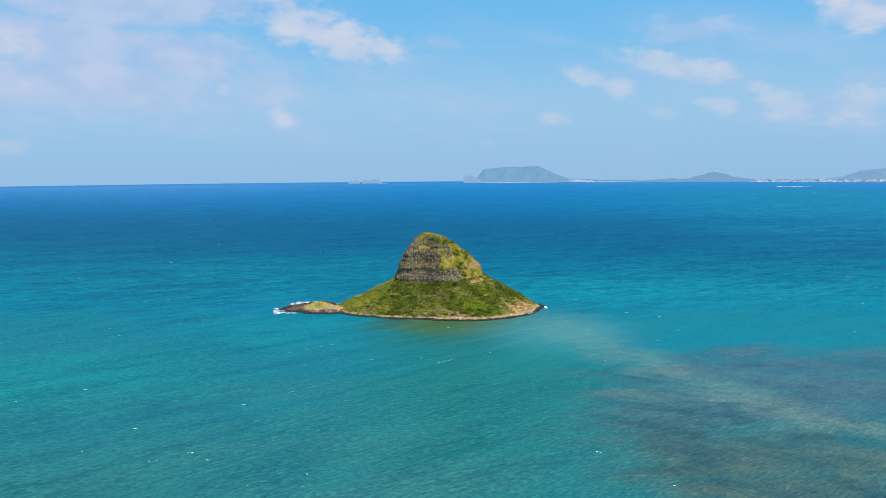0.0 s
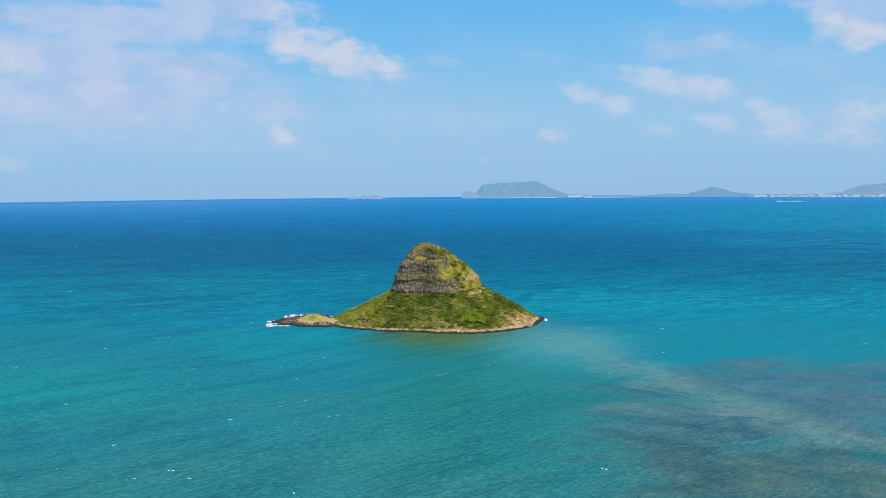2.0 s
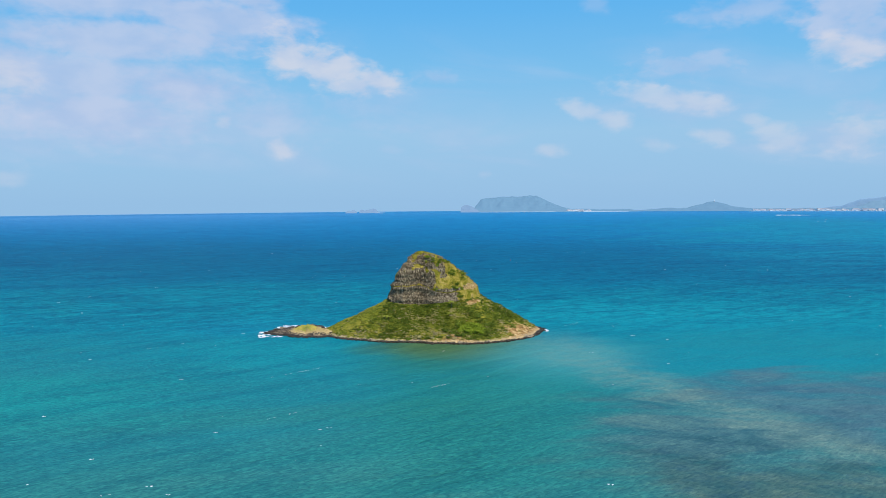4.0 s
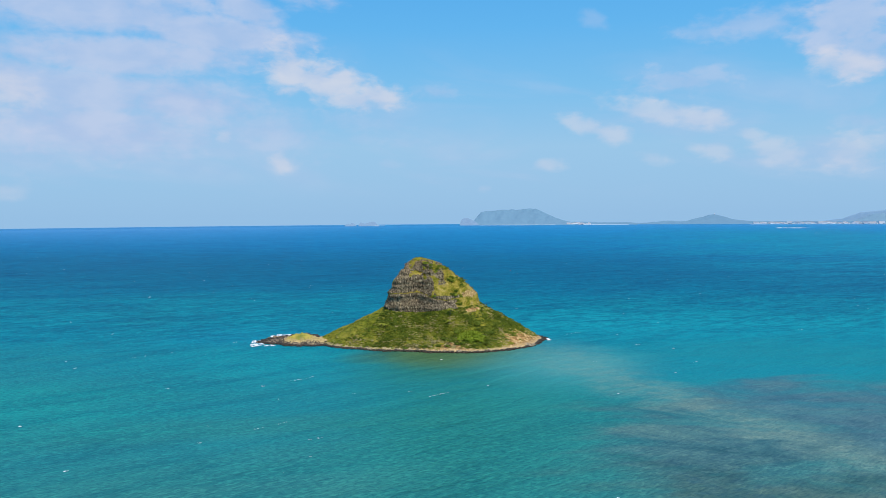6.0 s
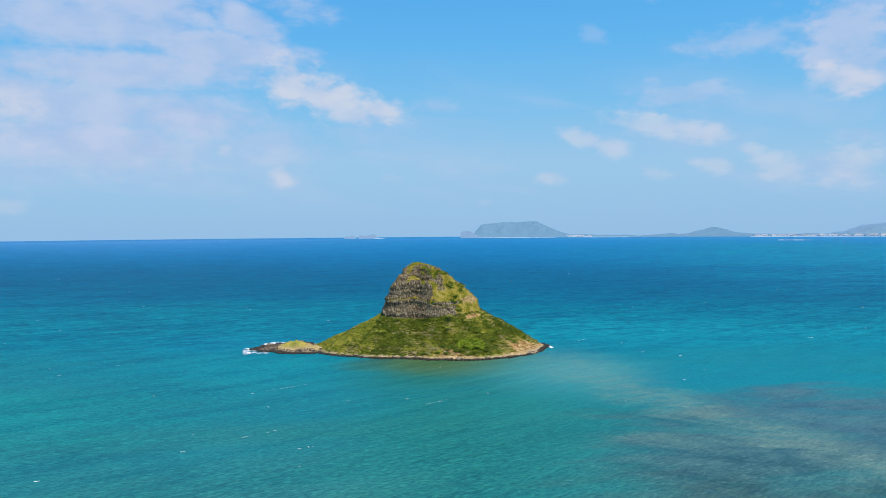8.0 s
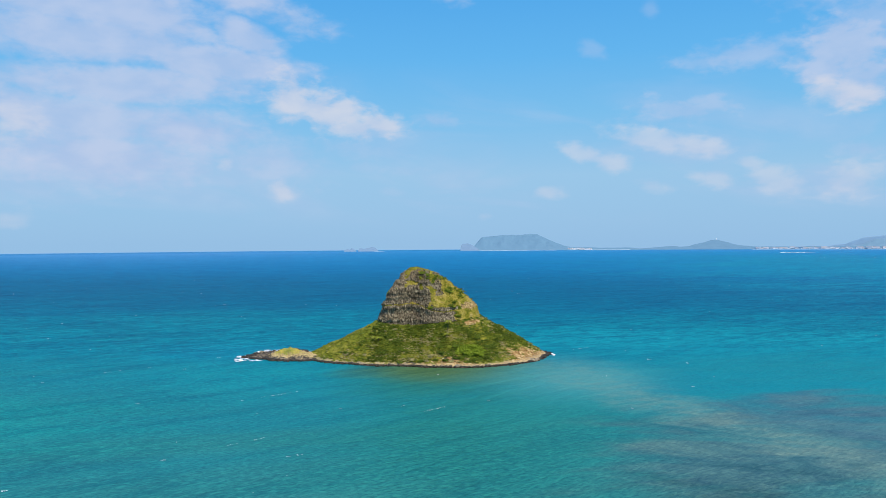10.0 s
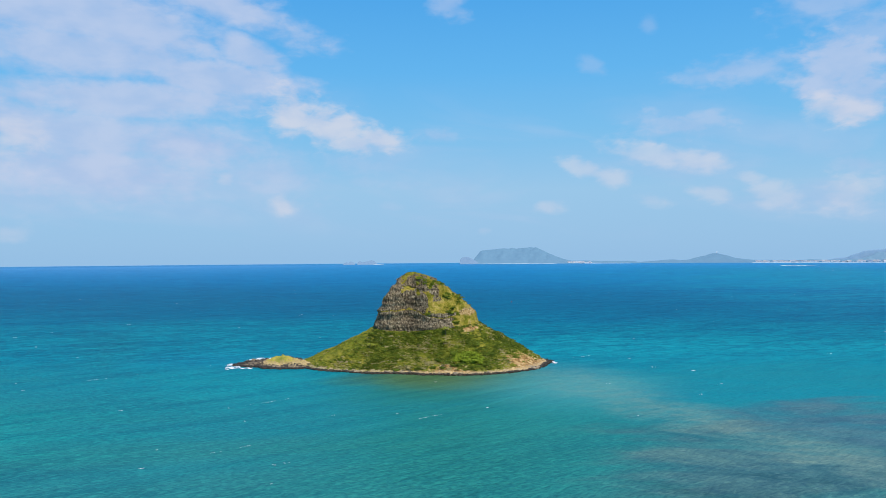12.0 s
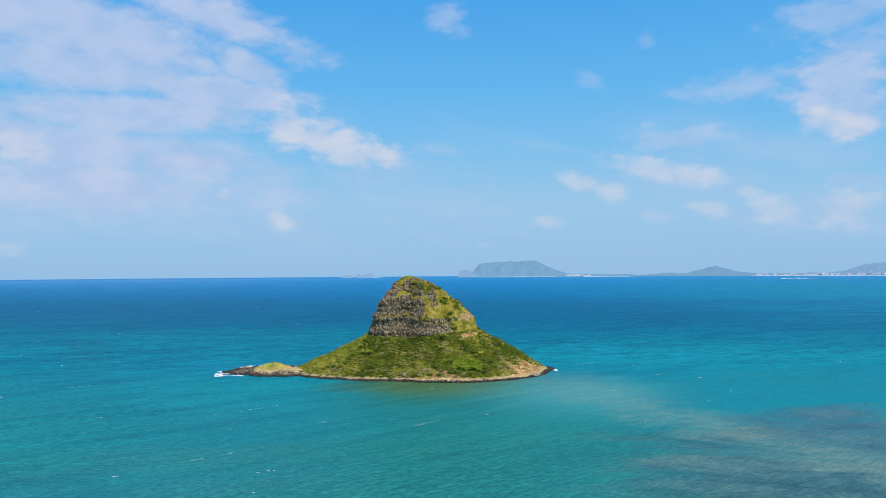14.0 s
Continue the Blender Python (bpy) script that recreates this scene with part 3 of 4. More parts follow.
def island_grid():
    turn = np.linspace(-np.pi, np.pi, TURNS, endpoint=False)
    names = list(RADII)
    R = np.array([round_interp(RADII[n], turn) for n in names] + [np.zeros(TURNS)])
    Z = np.array([round_interp(HEIGHTS[n], turn) for n in names] + [np.full(TURNS, 64.5)])
    # coves and points along the shore
    ring = np.stack([np.cos(turn) * 6, np.sin(turn) * 6, turn * 0], -1)
    R[0] += (fbm(ring, 1.0, 4, 3) - 0.5) * 7
    R[1] += (fbm(ring, 1.0, 4, 3) - 0.5) * 6
    rows_r, rows_z, level = [], [], []
    for k, n in enumerate(STEPS):
        for f in np.linspace(0, 1, n, endpoint=False):
            rows_r.append(R[k] * (1 - f) + R[k + 1] * f)
            rows_z.append(Z[k] * (1 - f) + Z[k + 1] * f)
            level.append(k + f)
    rows_r.append(R[-1] + 0.02), rows_z.append(Z[-1]), level.append(8.0)
    r, z, lev = np.array(rows_r), np.array(rows_z), np.repeat(np.array(level)[:, None], TURNS, 1)
    # soften the kinks between the steps, but for the cliff
    for _ in range(5):
        for a in (r, z):
            s = a.copy()
            s[1:-1] = (a[:-2] + 2 * a[1:-1] + a[2:]) / 4
            w = np.where((lev > 2.9) & (lev < 5.2), 0.25, 1.0)
            a[:] = a * (1 - w) + s * w
    a = np.repeat(turn[None], len(r), 0)
    p = np.stack([PEAK[0] + r * np.cos(a), PEAK[1] + r * np.sin(a), z], -1)
    flat = p.reshape(-1, 3)
    # how rocky: full on the seaward, left and front faces, fading into turf towards the right
    deg = np.degrees(a)
    px, pz, n_edge = p[..., 0], p[..., 2], (fbm(flat, 0.3, 3, 3).reshape(lev.shape) - 0.5) * 9
    ahead = deg < 20
    facing = np.where(ahead, np.clip((-1.0 - px + n_edge) / 2.5, 0, 1), np.clip((deg - 120) / 30, 0, 1))
    lower = np.where(ahead, np.clip((17.0 - px + n_edge) / 3, 0, 1) * np.clip((36.5 - pz + n_edge * 0.2) / 1.0, 0, 1), 0)
    knob = np.exp(-((px - 25) / 8) ** 2 - ((pz - 25.8) / 2.0) ** 2) * (deg < 0)
    brow_rock = np.exp(-((px - 26) / 8) ** 2 - ((pz - 36.5) / 3.4) ** 2) * (deg < 14) * np.clip(0.75 + n_edge * 0.16, 0, 1.3)
    side = np.clip(np.maximum(facing, lower), 0, 1)
    n_mid = fbm(flat, 0.22, 4, 5).reshape(lev.shape)
    band = np.clip((lev - 2.98) / 0.06, 0, 1) * np.clip((5.12 + (n_mid - 0.5) * 1.6 - lev) / 0.15, 0, 1)
    high = np.clip((lev - 5.0) / 0.2, 0, 1) * np.clip((7.2 - lev) / 0.5, 0, 1) * 0.9 * np.clip((8 - px + n_edge) / 6, 0, 1) * np.clip((n_mid - 0.40) / 0.1, 0, 1)
    edge_rock = np.exp(-((deg - 4) / 9) ** 2) * np.clip((lev - 4.6) / 0.4, 0, 1) * np.clip((7 - lev) / 0.5, 0, 1) * np.clip((n_mid - 0.44) / 0.1, 0, 1)
    rock = np.clip(band * side + high + edge_rock * 0.8 + brow_rock * 0.8, 0, 1)
    shelf = np.exp(-((lev - 4.08 - (n_mid - 0.5) * 0.25) / 0.07) ** 2)     # the grassy ledge half-way up
    # relief: gullies and humps on the slopes, columns and strata on the rock
    hump = (fbm(flat, 0.07, 4, 11).reshape(lev.shape) - 0.5) * 6.4 * np.clip((lev - 0.8) / 0.8, 0, 1) * np.clip((7.6 - lev) / 1.0, 0, 1) * (1 - rock)
    lumps = (fbm(flat, 0.45, 3, 23).reshape(lev.shape) - 0.5) * 1.3 * np.clip((lev - 0.3) / 0.5, 0, 1) * (1 - rock * 0.6)
    arc = a * 24.0
    gully = -np.abs(fbm(np.stack([arc.ravel() * 0.16, lev.ravel() * 0.5, arc.ravel() * 0], -1), 1.0, 3, 31).reshape(lev.shape) - 0.5) * 3.4
    gully *= (1 + 0.8 * np.exp(-((deg + 18) / 22) ** 2)) * np.clip((lev - 0.6) / 0.6, 0, 1) * np.clip((3.0 - lev) / 0.6, 0, 1)
    # columns: cells drawn out upwards
    def cells(w, h, seed):
        return vnoise(np.stack([arc.ravel() / w, z.ravel() / h, arc.ravel() * 0 + seed], -1), seed).reshape(lev.shape) - 0.5
    strata_h = z + (fbm(flat, 0.06, 3, 41).reshape(lev.shape) - 0.5) * 4

    def blocks(w, h, seed):
        """Jointed columns: how far each block stands out, and the cleft along its sides."""
        layer = np.floor(strata_h / h + (vnoise(np.stack([arc.ravel() / 7, arc.ravel() * 0, arc.ravel() * 0], -1), seed).reshape(lev.shape)) * 2)
        u = arc / w + 0.61 * layer + (fbm(flat, 0.25, 2, seed + 3).reshape(lev.shape) - 0.5) * 1.6
        column = np.floor(u)
        stand = np.modf(np.abs(np.sin(column * 12.9898 + layer * 78.233 + seed) * 43758.5453))[0] - 0.5
        side_gap = np.minimum(u - column, column + 1 - u)
        return stand, np.clip((0.2 - side_gap) / 0.2, 0, 1)
    big, cleft = blocks(1.7, 3.4, 7)
    small, crack = blocks(0.9, 1.5, 9)
    column = big * 1.2 + small * 1.0 - cleft * 0.7 - crack * 0.4 + cells(0.5, 0.7, 13) * 0.8
    line = strata_h.ravel()
    strata = (vnoise(np.stack([line / 1.7, line * 0, line * 0], -1), 51).reshape(lev.shape) - 0.5) * 0.9 + (vnoise(np.stack([line / 4.6, line * 0, line * 0], -1), 57).reshape(lev.shape) - 0.5) * 1.3
    crumble = (fbm(flat, 0.9, 3, 87).reshape(lev.shape) - 0.5) * 2.6 * np.exp(-((lev - 0.75) / 0.4) ** 2)
    rib = np.stack([(arc * 0.42).ravel() + (fbm(flat, 0.08, 2, 89) - 0.5) * 2.5, lev.ravel() * 0.35, arc.ravel() * 0], -1)
    ribs = -np.abs(vnoise(rib, 97).reshape(lev.shape) - 0.5) * 5.0 * np.exp(-((deg + 22) / 26) ** 2) * np.clip((lev - 0.7) / 0.5, 0, 1) * np.clip((2.9 - lev) / 0.7, 0, 1)
    out = hump * 0.9 + lumps * 0.8 + crumble + ribs + gully + rock * (column + strata + 0.3) - shelf * side * 0.8 + knob * 2.4
    lift = hump * 0.5 + lumps * 0.6
    # crags on top of the right-hand crest
    crest = np.exp(-((deg + 5) / 22) ** 2) * np.clip((lev - 4.8) / 0.6, 0, 1) * np.clip((7.2 - lev) / 0.8, 0, 1)
    lift = lift + crest * (fbm(flat, 0.5, 3, 61).reshape(lev.shape) - 0.45) * 3.0
    fade = np.clip((r - 1.0) / 6.0, 0, 1)
    p[..., 0] += np.cos(a) * out * fade
    p[..., 1] += np.sin(a) * out * fade
    p[..., 2] += lift * np.clip(lev / 0.6, 0, 1) * np.clip((r + 1) / 5, 0.1, 1)
    turf = np.clip(1 - rock * 1.15 + shelf * 0.78, 0, 1)
    turf = np.where(lev > 5.0, np.clip(turf * 0.9, 0, 1), turf)
    # bare earth: the cut bank over the shore, the gullied flank and the brow at the right
    def along(scale, seed):
        return fbm(np.stack([arc.ravel(), arc.ravel() * 0, arc.ravel() * 0 + seed], -1), scale, 3, seed).reshape(lev.shape)
    top = 0.55 + 0.55 * np.clip((deg + 125) / 40, 0, 1) * np.clip(along(0.22, 77) * 1.9 - 0.35, 0, 1.2) + (fbm(flat, 0.5, 3, 83).reshape(lev.shape) - 0.5) * 0.5
    bank = np.clip((top - lev) / 0.12, 0, 1) * 0.95
    flank = np.exp(-((deg + 20) / 17) ** 2) * np.clip((2.0 - lev) / 0.8, 0, 1) * 0.9 * (fbm(np.stack([arc.ravel(), lev.ravel(), arc.ravel() * 0], -1), 0.55, 3, 71).reshape(lev.shape) + 0.45)
    tip = np.exp(-((deg + 3) / 5) ** 2) * np.clip((1.3 - lev) / 0.4, 0, 1) * 0.85
    cut = np.exp(-((deg + 64) / 15) ** 2) * np.clip((1.30 + (n_mid - 0.5) * 1.0 - lev) / 0.2, 0, 1) * 0.85
    brow = np.maximum(knob * 0.95, np.clip(brow_rock * 0.85, 0, 1))
    bare = np.clip(np.maximum.reduce([bank, flank, tip, cut, brow]), 0, 1)
    return p, lev, deg, rock, turf, bare


GRID, LEVEL, DEG, ROCKY, TURF, BARE = island_grid()

island = thing("island", "steep cone-shaped island with grassy slopes and a dark basalt cliff", "island", kind="structure", at=(*PEAK, 0))


def island_band(name, low, high, mat, label):
    lv = LEVEL[:, 0]
    rows = np.where((lv >= low - 1e-6) & (lv <= high + 1e-6))[0]
    rows = np.arange(rows[0], min(rows[-1] + 2, len(lv)))
    v = GRID[rows].reshape(-1, 3) - np.array([*PEAK, 0])
    f = grid_faces(len(rows), TURNS, True)
    return part(name, mesh_of(name, v, f, mat, mat is SLOPE, turf=TURF[rows].ravel(), bare=BARE[rows].ravel()), island, label)


island_band("shore_bank", 0.0, 1.0, SLOPE, "eroded tan and reddish earth bank above the waterline")
island_band("hillside", 1.0, 3.0, SLOPE, "green and yellowish scrub-covered hillside")
island_band("cliff", 3.0, 6.0, CLIFF, "dark grey columnar basalt cliff with a grassy ledge")
island_band("summit", 6.0, 8.0, CLIFF, "rounded grassy summit with bare rock patches")

# ---- the low spit ----
SPIT = np.array([-109.0, 611.0])
SPIT_R = (26, 14, 17, 26, 38, 28, 31, 26)


def spit_grid():
    turn = np.linspace(-np.pi, np.pi, 420, endpoint=False)
    edge = round_interp(SPIT_R, turn)
    ring = np.stack([np.cos(turn) * 4, np.sin(turn) * 4, turn * 0], -1)
    edge = edge * (1 + (fbm(ring, 1.3, 4, 81) - 0.5) * 0.34)
    s = np.linspace(1, 0.0, 90)
    r = s[:, None] * edge[None]
    a = np.repeat(turn[None], 90, 0)
    x, y = SPIT[0] + r * np.cos(a), SPIT[1] + r * np.sin(a)
    z = -1.0 + 2.3 * np.clip((1 - s) / 0.28, 0, 1)[:, None] ** 0.7 + 0 * a
    z += 4.4 * np.exp(-(((x + 105) / 11) ** 2 + ((y - 612) / 8.5) ** 2) ** 1.7)
    z += 1.2 * np.exp(-(((x + 92) / 6) ** 2 + ((y - 603) / 6) ** 2))
    z += 1.4 * np.exp(-(((x + 86) / 12) ** 2 + ((y - 606) / 9) ** 2))
    z -= 0.9 * np.clip((-122 - x) / 10, 0, 1) * np.clip(z, 0, 1)
    p = np.stack([x, y, z], -1)
    flat = p.reshape(-1, 3)
    inner = np.clip((1 - s) / 0.15, 0, 1)[:, None]
    p[..., 2] += ((fbm(flat * [1, 1, 0], 0.33, 4, 91) - 0.5).reshape(a.shape) * 2.6 + (fbm(flat * [1, 1, 0], 1.1, 3, 95) - 0.5).reshape(a.shape) * 2.0) * inner
    grass = 0.9 * np.exp(-(((x + 106) / 12) ** 2 + ((y - 611) / 10) ** 2)) + 0.42 * np.exp(-(((x + 88) / 11) ** 2 + ((y - 604) / 9) ** 2))
    return p, s, grass


def spit_material():
    m, t, q = material("spit_rock_and_turf")
    pos = node(t, "ShaderNodeNewGeometry", 0)
    z = node(t, "ShaderNodeSeparateXYZ", 2, i0=pos)
    n = noise_at(t, pos, 0.6, 5, 0.65)
    big = noise_at(t, pos, 0.16, 4, 0.6)
    rock = ramp(t, n, [(0.34, (0.016, 0.013, 0.011)), (0.5, (0.068, 0.053, 0.039)), (0.64, (0.30, 0.225, 0.14))])
    tan = ramp(t, n, [(0.3, (0.20, 0.130, 0.055)), (0.5, (0.42, 0.31, 0.135)), (0.7, (0.58, 0.45, 0.22))])
    green = ramp(t, big, [(0.35, (0.18, 0.20, 0.02)), (0.65, (0.40, 0.33, 0.06))])
    g = node(t, "ShaderNodeAttribute", 2)
    g.node.attribute_name = "grass"
    wob = calc(t, "MULTIPLY", calc(t, "SUBTRACT", n, 0.5), 0.9)
    col = mix(t, clamp01(t, calc(t, "ADD", g, wob), 0.22, 0.40), rock, tan)
    col = mix(t, clamp01(t, calc(t, "ADD", g, calc(t, "MULTIPLY", wob, 1.2)), 0.48, 0.66), col, green)
    connect(t, q, Base_Color=col, Roughness=0.85, Normal=bump(t, n, 0.9, 0.5))
    return m


SPIT_GRID, SPIT_S, SPIT_GRASS = spit_grid()
spit = thing("spit", "low rocky spit with a grassy tan knoll beside the island", "rocky spit", kind="structure", at=(*SPIT, 0))
part("spit_ground", mesh_of("spit_ground", SPIT_GRID.reshape(-1, 3) - np.array([*SPIT, 0]), grid_faces(90, 420, True), spit_material(), False, grass=SPIT_GRASS.ravel()), spit,
     "black lava rock with a tan and yellow-green top")


# ---- boulders along the waterline ----
rng = np.random.default_rng(5)


def rock_mesh(name, mat, seed, flatness):
    bm = bmesh.new()
    bmesh.ops.create_icosphere(bm, subdivisions=2, radius=1.0)
    local = np.random.default_rng(seed)
    cuts = [(Vector(local.normal(size=3)).normalized(), local.uniform(0.55, 0.85)) for _ in range(9)]
    for v in bm.verts:
        for n, d in cuts:
            over = v.co.dot(n) - d
            if over > 0:
                v.co -= n * over
        v.co.z *= flatness
    me = bpy.data.meshes.new(name)
    bm.to_mesh(me)
    bm.free()
    me.materials.append(mat)
    return me


DARK = [rock_mesh("boulder", LAVA, s, f) for s, f in ((1, 0.7), (2, 0.85), (3, 0.6), (4, 0.75))]
PALE = [rock_mesh("pale_boulder", TAN_ROCK, s, f) for s, f in ((11, 0.7), (12, 0.8))]


def shore_spots():
    """Places along the waterline: x, y and the run of the shore, island and spit, front side only for the big stones."""
    spots = []
    row = int(np.argmin(np.abs(LEVEL[:, 0] - 0.3)))
    for j in range(TURNS):
        if -178 < DEG[row, j] < 28:
            spots.append(GRID[row, j])
    s = int(np.argmin(np.abs(SPIT_S - 0.93)))
    for j in range(0, 420):
        spots.append(SPIT_GRID[s, j])
    return np.array(spots)


SPOTS = shore_spots()
for k in range(290):
    q = SPOTS[rng.integers(len(SPOTS))]
    pale = rng.random() < 0.2
    size = rng.uniform(0.8, 1.7) * (1.35 if q[0] > 60 or q[0] < -95 else 1.0)
    me = (PALE if pale else DARK)[rng.integers(2 if pale else 4)]
    ob = new("pale_boulder" if pale else "boulder", me)
    ob.matrix_world = pose(q[0] + rng.normal() * 0.9, q[1] + rng.normal() * 0.9 + (1.0 if pale else 0), max(0.0, q[2]) * 0.6 + size * 0.15 + (0.5 if pale else 0), 0, 0, rng.uniform(0, 360)) @ Matrix.Diagonal((size * rng.uniform(0.9, 1.6), size, size, 1))
    tagged(ob, "pale tan shore boulder at the waterline" if pale else "wet black lava boulder at the waterline", "boulder", "shore boulders")


def scattered(name, base, places, mat, label, category, **fields):
    """Many small copies of a shape joined into one mesh. base: verts, faces; places: x, y, z, turn, and three sizes."""
    bv, bf = base
    n, k = len(places), len(bv)
    places = np.asarray(places)
    c, s = np.cos(places[:, 3])[:, None], np.sin(places[:, 3])[:, None]
    sx_, sy_, sz_ = (bv[None, :, i] * places[:, 4 + i, None] for i in range(3))
    v = np.stack([c * sx_ - s * sy_ + places[:, 0, None], s * sx_ + c * sy_ + places[:, 1, None], sz_ + places[:, 2, None]], -1).reshape(-1, 3)
    f = (bf[None] + (np.arange(n) * k)[:, None, None]).reshape(-1, bf.shape[1])
    ob = new(name, mesh_of(name, v, f, mat, False, **{key: np.repeat(val, k) for key, val in fields.items()}))
    return tagged(ob, label, category, kind="stuff")


def arrays(me):
    v = np.zeros(len(me.vertices) * 3)
    me.vertices.foreach_get("co", v)
    return v.reshape(-1, 3), np.array([p.vertices[:] for p in me.polygons])


def rubble():
    rows = []
    for q in SPOTS[rng.integers(len(SPOTS), size=3600)]:
        s = rng.uniform(0.3, 1.0)
        rows.append((q[0] + rng.normal() * 1.1, q[1] + rng.normal() * 1.1, rng.uniform(-0.1, 0.7), rng.uniform(0, 6.28), s * 1.3, s, s))
    scattered("shore_rubble", arrays(DARK[0]), rows, LAVA, "black lava rubble fringing the island shore", "rubble")


rubble()


# ---- scrub and trees ----
def clump_arrays(seed, leaves, size, dome=0.75, core=True):
    """A bush: leaf blades on and in an uneven dome, over a low dark core."""
    local = np.random.default_rng(seed)
    lobes = [(np.array([*(local.normal(size=2) * 0.42), local.uniform(0.25, 0.6)]), local.uniform(0.42, 0.7)) for _ in range(5)]
    v, f = [], []
    for k in range(leaves):
        c, r = lobes[local.integers(5)]
        d = local.normal(size=3)
        d[2] = abs(d[2]) * 0.9 + 0.05 * d[2]
        d /= np.linalg.norm(d)
        o = c + d * r * local.uniform(0.75, 1.05)
        o[2] *= dome
        side = np.cross(d, local.normal(size=3))
        side /= np.linalg.norm(side) + 1e-6
        n = d + local.normal(size=3) * 0.45
        n /= np.linalg.norm(n)
        along = np.cross(n, side)
        a, b = side * size * local.uniform(0.7, 1.3), along * size * local.uniform(0.5, 0.9)
        i = len(v)
        v += [o - a, o - b * 0.8, o + a, o + b]
        f.append((i, i + 1, i + 2, i + 3))
    if core:
        i = len(v)
        m = 9
        for ring, (rr, zz) in enumerate(((0.8, -0.15), (0.72, 0.25), (0.35, 0.5))):
            for j in range(m):
                t = j / m * 6.283
                w = rr * (1 + 0.25 * math.sin(3 * t + seed))
                v.append(np.array([w * math.cos(t), w * math.sin(t), zz * dome]))
        for ring in range(2):
            for j in range(m):
                f.append((i + ring * m + j, i + ring * m + (j + 1) % m, i + (ring + 1) * m + (j + 1) % m, i + (ring + 1) * m + j))
    return np.array(v), np.array(f)


def hill_places(count, low, high, deg_low, deg_high, keep):
    """Random places on the island's slopes: their grid cells that keep() accepts, by area."""
    lv = LEVEL[:, 0]
    rows = np.where((lv > low) & (lv < high))[0]
    cols = np.where((DEG[0] > deg_low) & (DEG[0] < deg_high))[0]
    sub = GRID[np.ix_(rows, cols)]
    dr = np.linalg.norm(np.gradient(sub, axis=0), axis=-1)
    dc = np.linalg.norm(np.gradient(sub, axis=1), axis=-1)
    w = dr * dc * keep(sub, LEVEL[np.ix_(rows, cols)], DEG[np.ix_(rows, cols)], ROCKY[np.ix_(rows, cols)], BARE[np.ix_(rows, cols)])
    w = w.ravel() / w.sum()
    pick = rng.choice(len(w), size=count, p=w)
    return sub.reshape(-1, 3)[pick], np.degrees(np.arctan2(sub[..., 1] - PEAK[1], sub[..., 0] - PEAK[0])).ravel()[pick]


def scrub_density(p, lev, deg, rocky, bare):
    n = fbm(p.reshape(-1, 3), 0.06, 3, 101).reshape(lev.shape)
    front = np.clip((deg + 158) / 25, 0, 1)                    # the seaward left flank is open grass
    flank = 1 - 0.75 * np.exp(-((deg + 12) / 12) ** 2) * np.clip((1.9 - lev) / 0.6, 0, 1)
    return (0.30 + np.clip((n - 0.34) * 7, 0, 1)) * (0.12 + front) * flank * np.clip(1.1 - rocky * 2, 0, 1) * np.clip(1.05 - bare * 1.2, 0, 1) * np.clip((lev - 0.95) / 0.2, 0, 1)


def tones(places, spread=0.12):
    n = fbm(places, 0.05, 3, 111) * 0.6 + fbm(places, 0.16, 3, 113) * 0.4
    west = np.clip((-30 - places[:, 0]) / 25, 0, 1) * 0.14          # the seaward flank is drier and yellower
    east = np.clip((places[:, 0] - 20) / 20, 0, 1) * 0.07           # the lee flank is greener
    return np.clip(0.33 + west - east + (n - 0.47) * 1.9 + rng.normal(size=len(places)) * spread, 0, 1)


def scrub(count, seed, low, high, smin, smax, leaves, name, label):
    q, _ = hill_places(count, low, high, -179, 45, scrub_density)
    size = rng.uniform(smin, smax, count)
    rows = np.column_stack([q[:, 0], q[:, 1], q[:, 2] - 0.12 * size, rng.uniform(0, 6.28, count), size * rng.uniform(0.9, 1.5, count), size, size * rng.uniform(0.38, 0.7, count)])
    base = clump_arrays(seed, leaves, 0.30)
    t = tones(q)
    brown = 0.45 * np.exp(-((q[:, 0] + 2) / 26) ** 2) * np.clip((10 - q[:, 2]) / 4, 0, 1) * (q[:, 1] < 592)     # twiggy undergrowth over the cut bank
    dry = rng.random(count) < brown + np.clip((fbm(q * [1, 1, 2], 0.10, 3, 131) - 0.56) * 4, 0.02, 0.5)
    t[dry] = rng.uniform(0.82, 1.0, dry.sum())
    scattered(name, base, rows, LEAF, label, "scrub", tone=t)


scrub(12000, 201, 0.95, 3.2, 0.5, 1.15, 26, "low_scrub", "dense low green scrub covering the island slopes")
scrub(1000, 202, 0.95, 3.1, 0.7, 1.4, 52, "mixed_scrub", "green and dry grey-brown scrub on the island slopes")


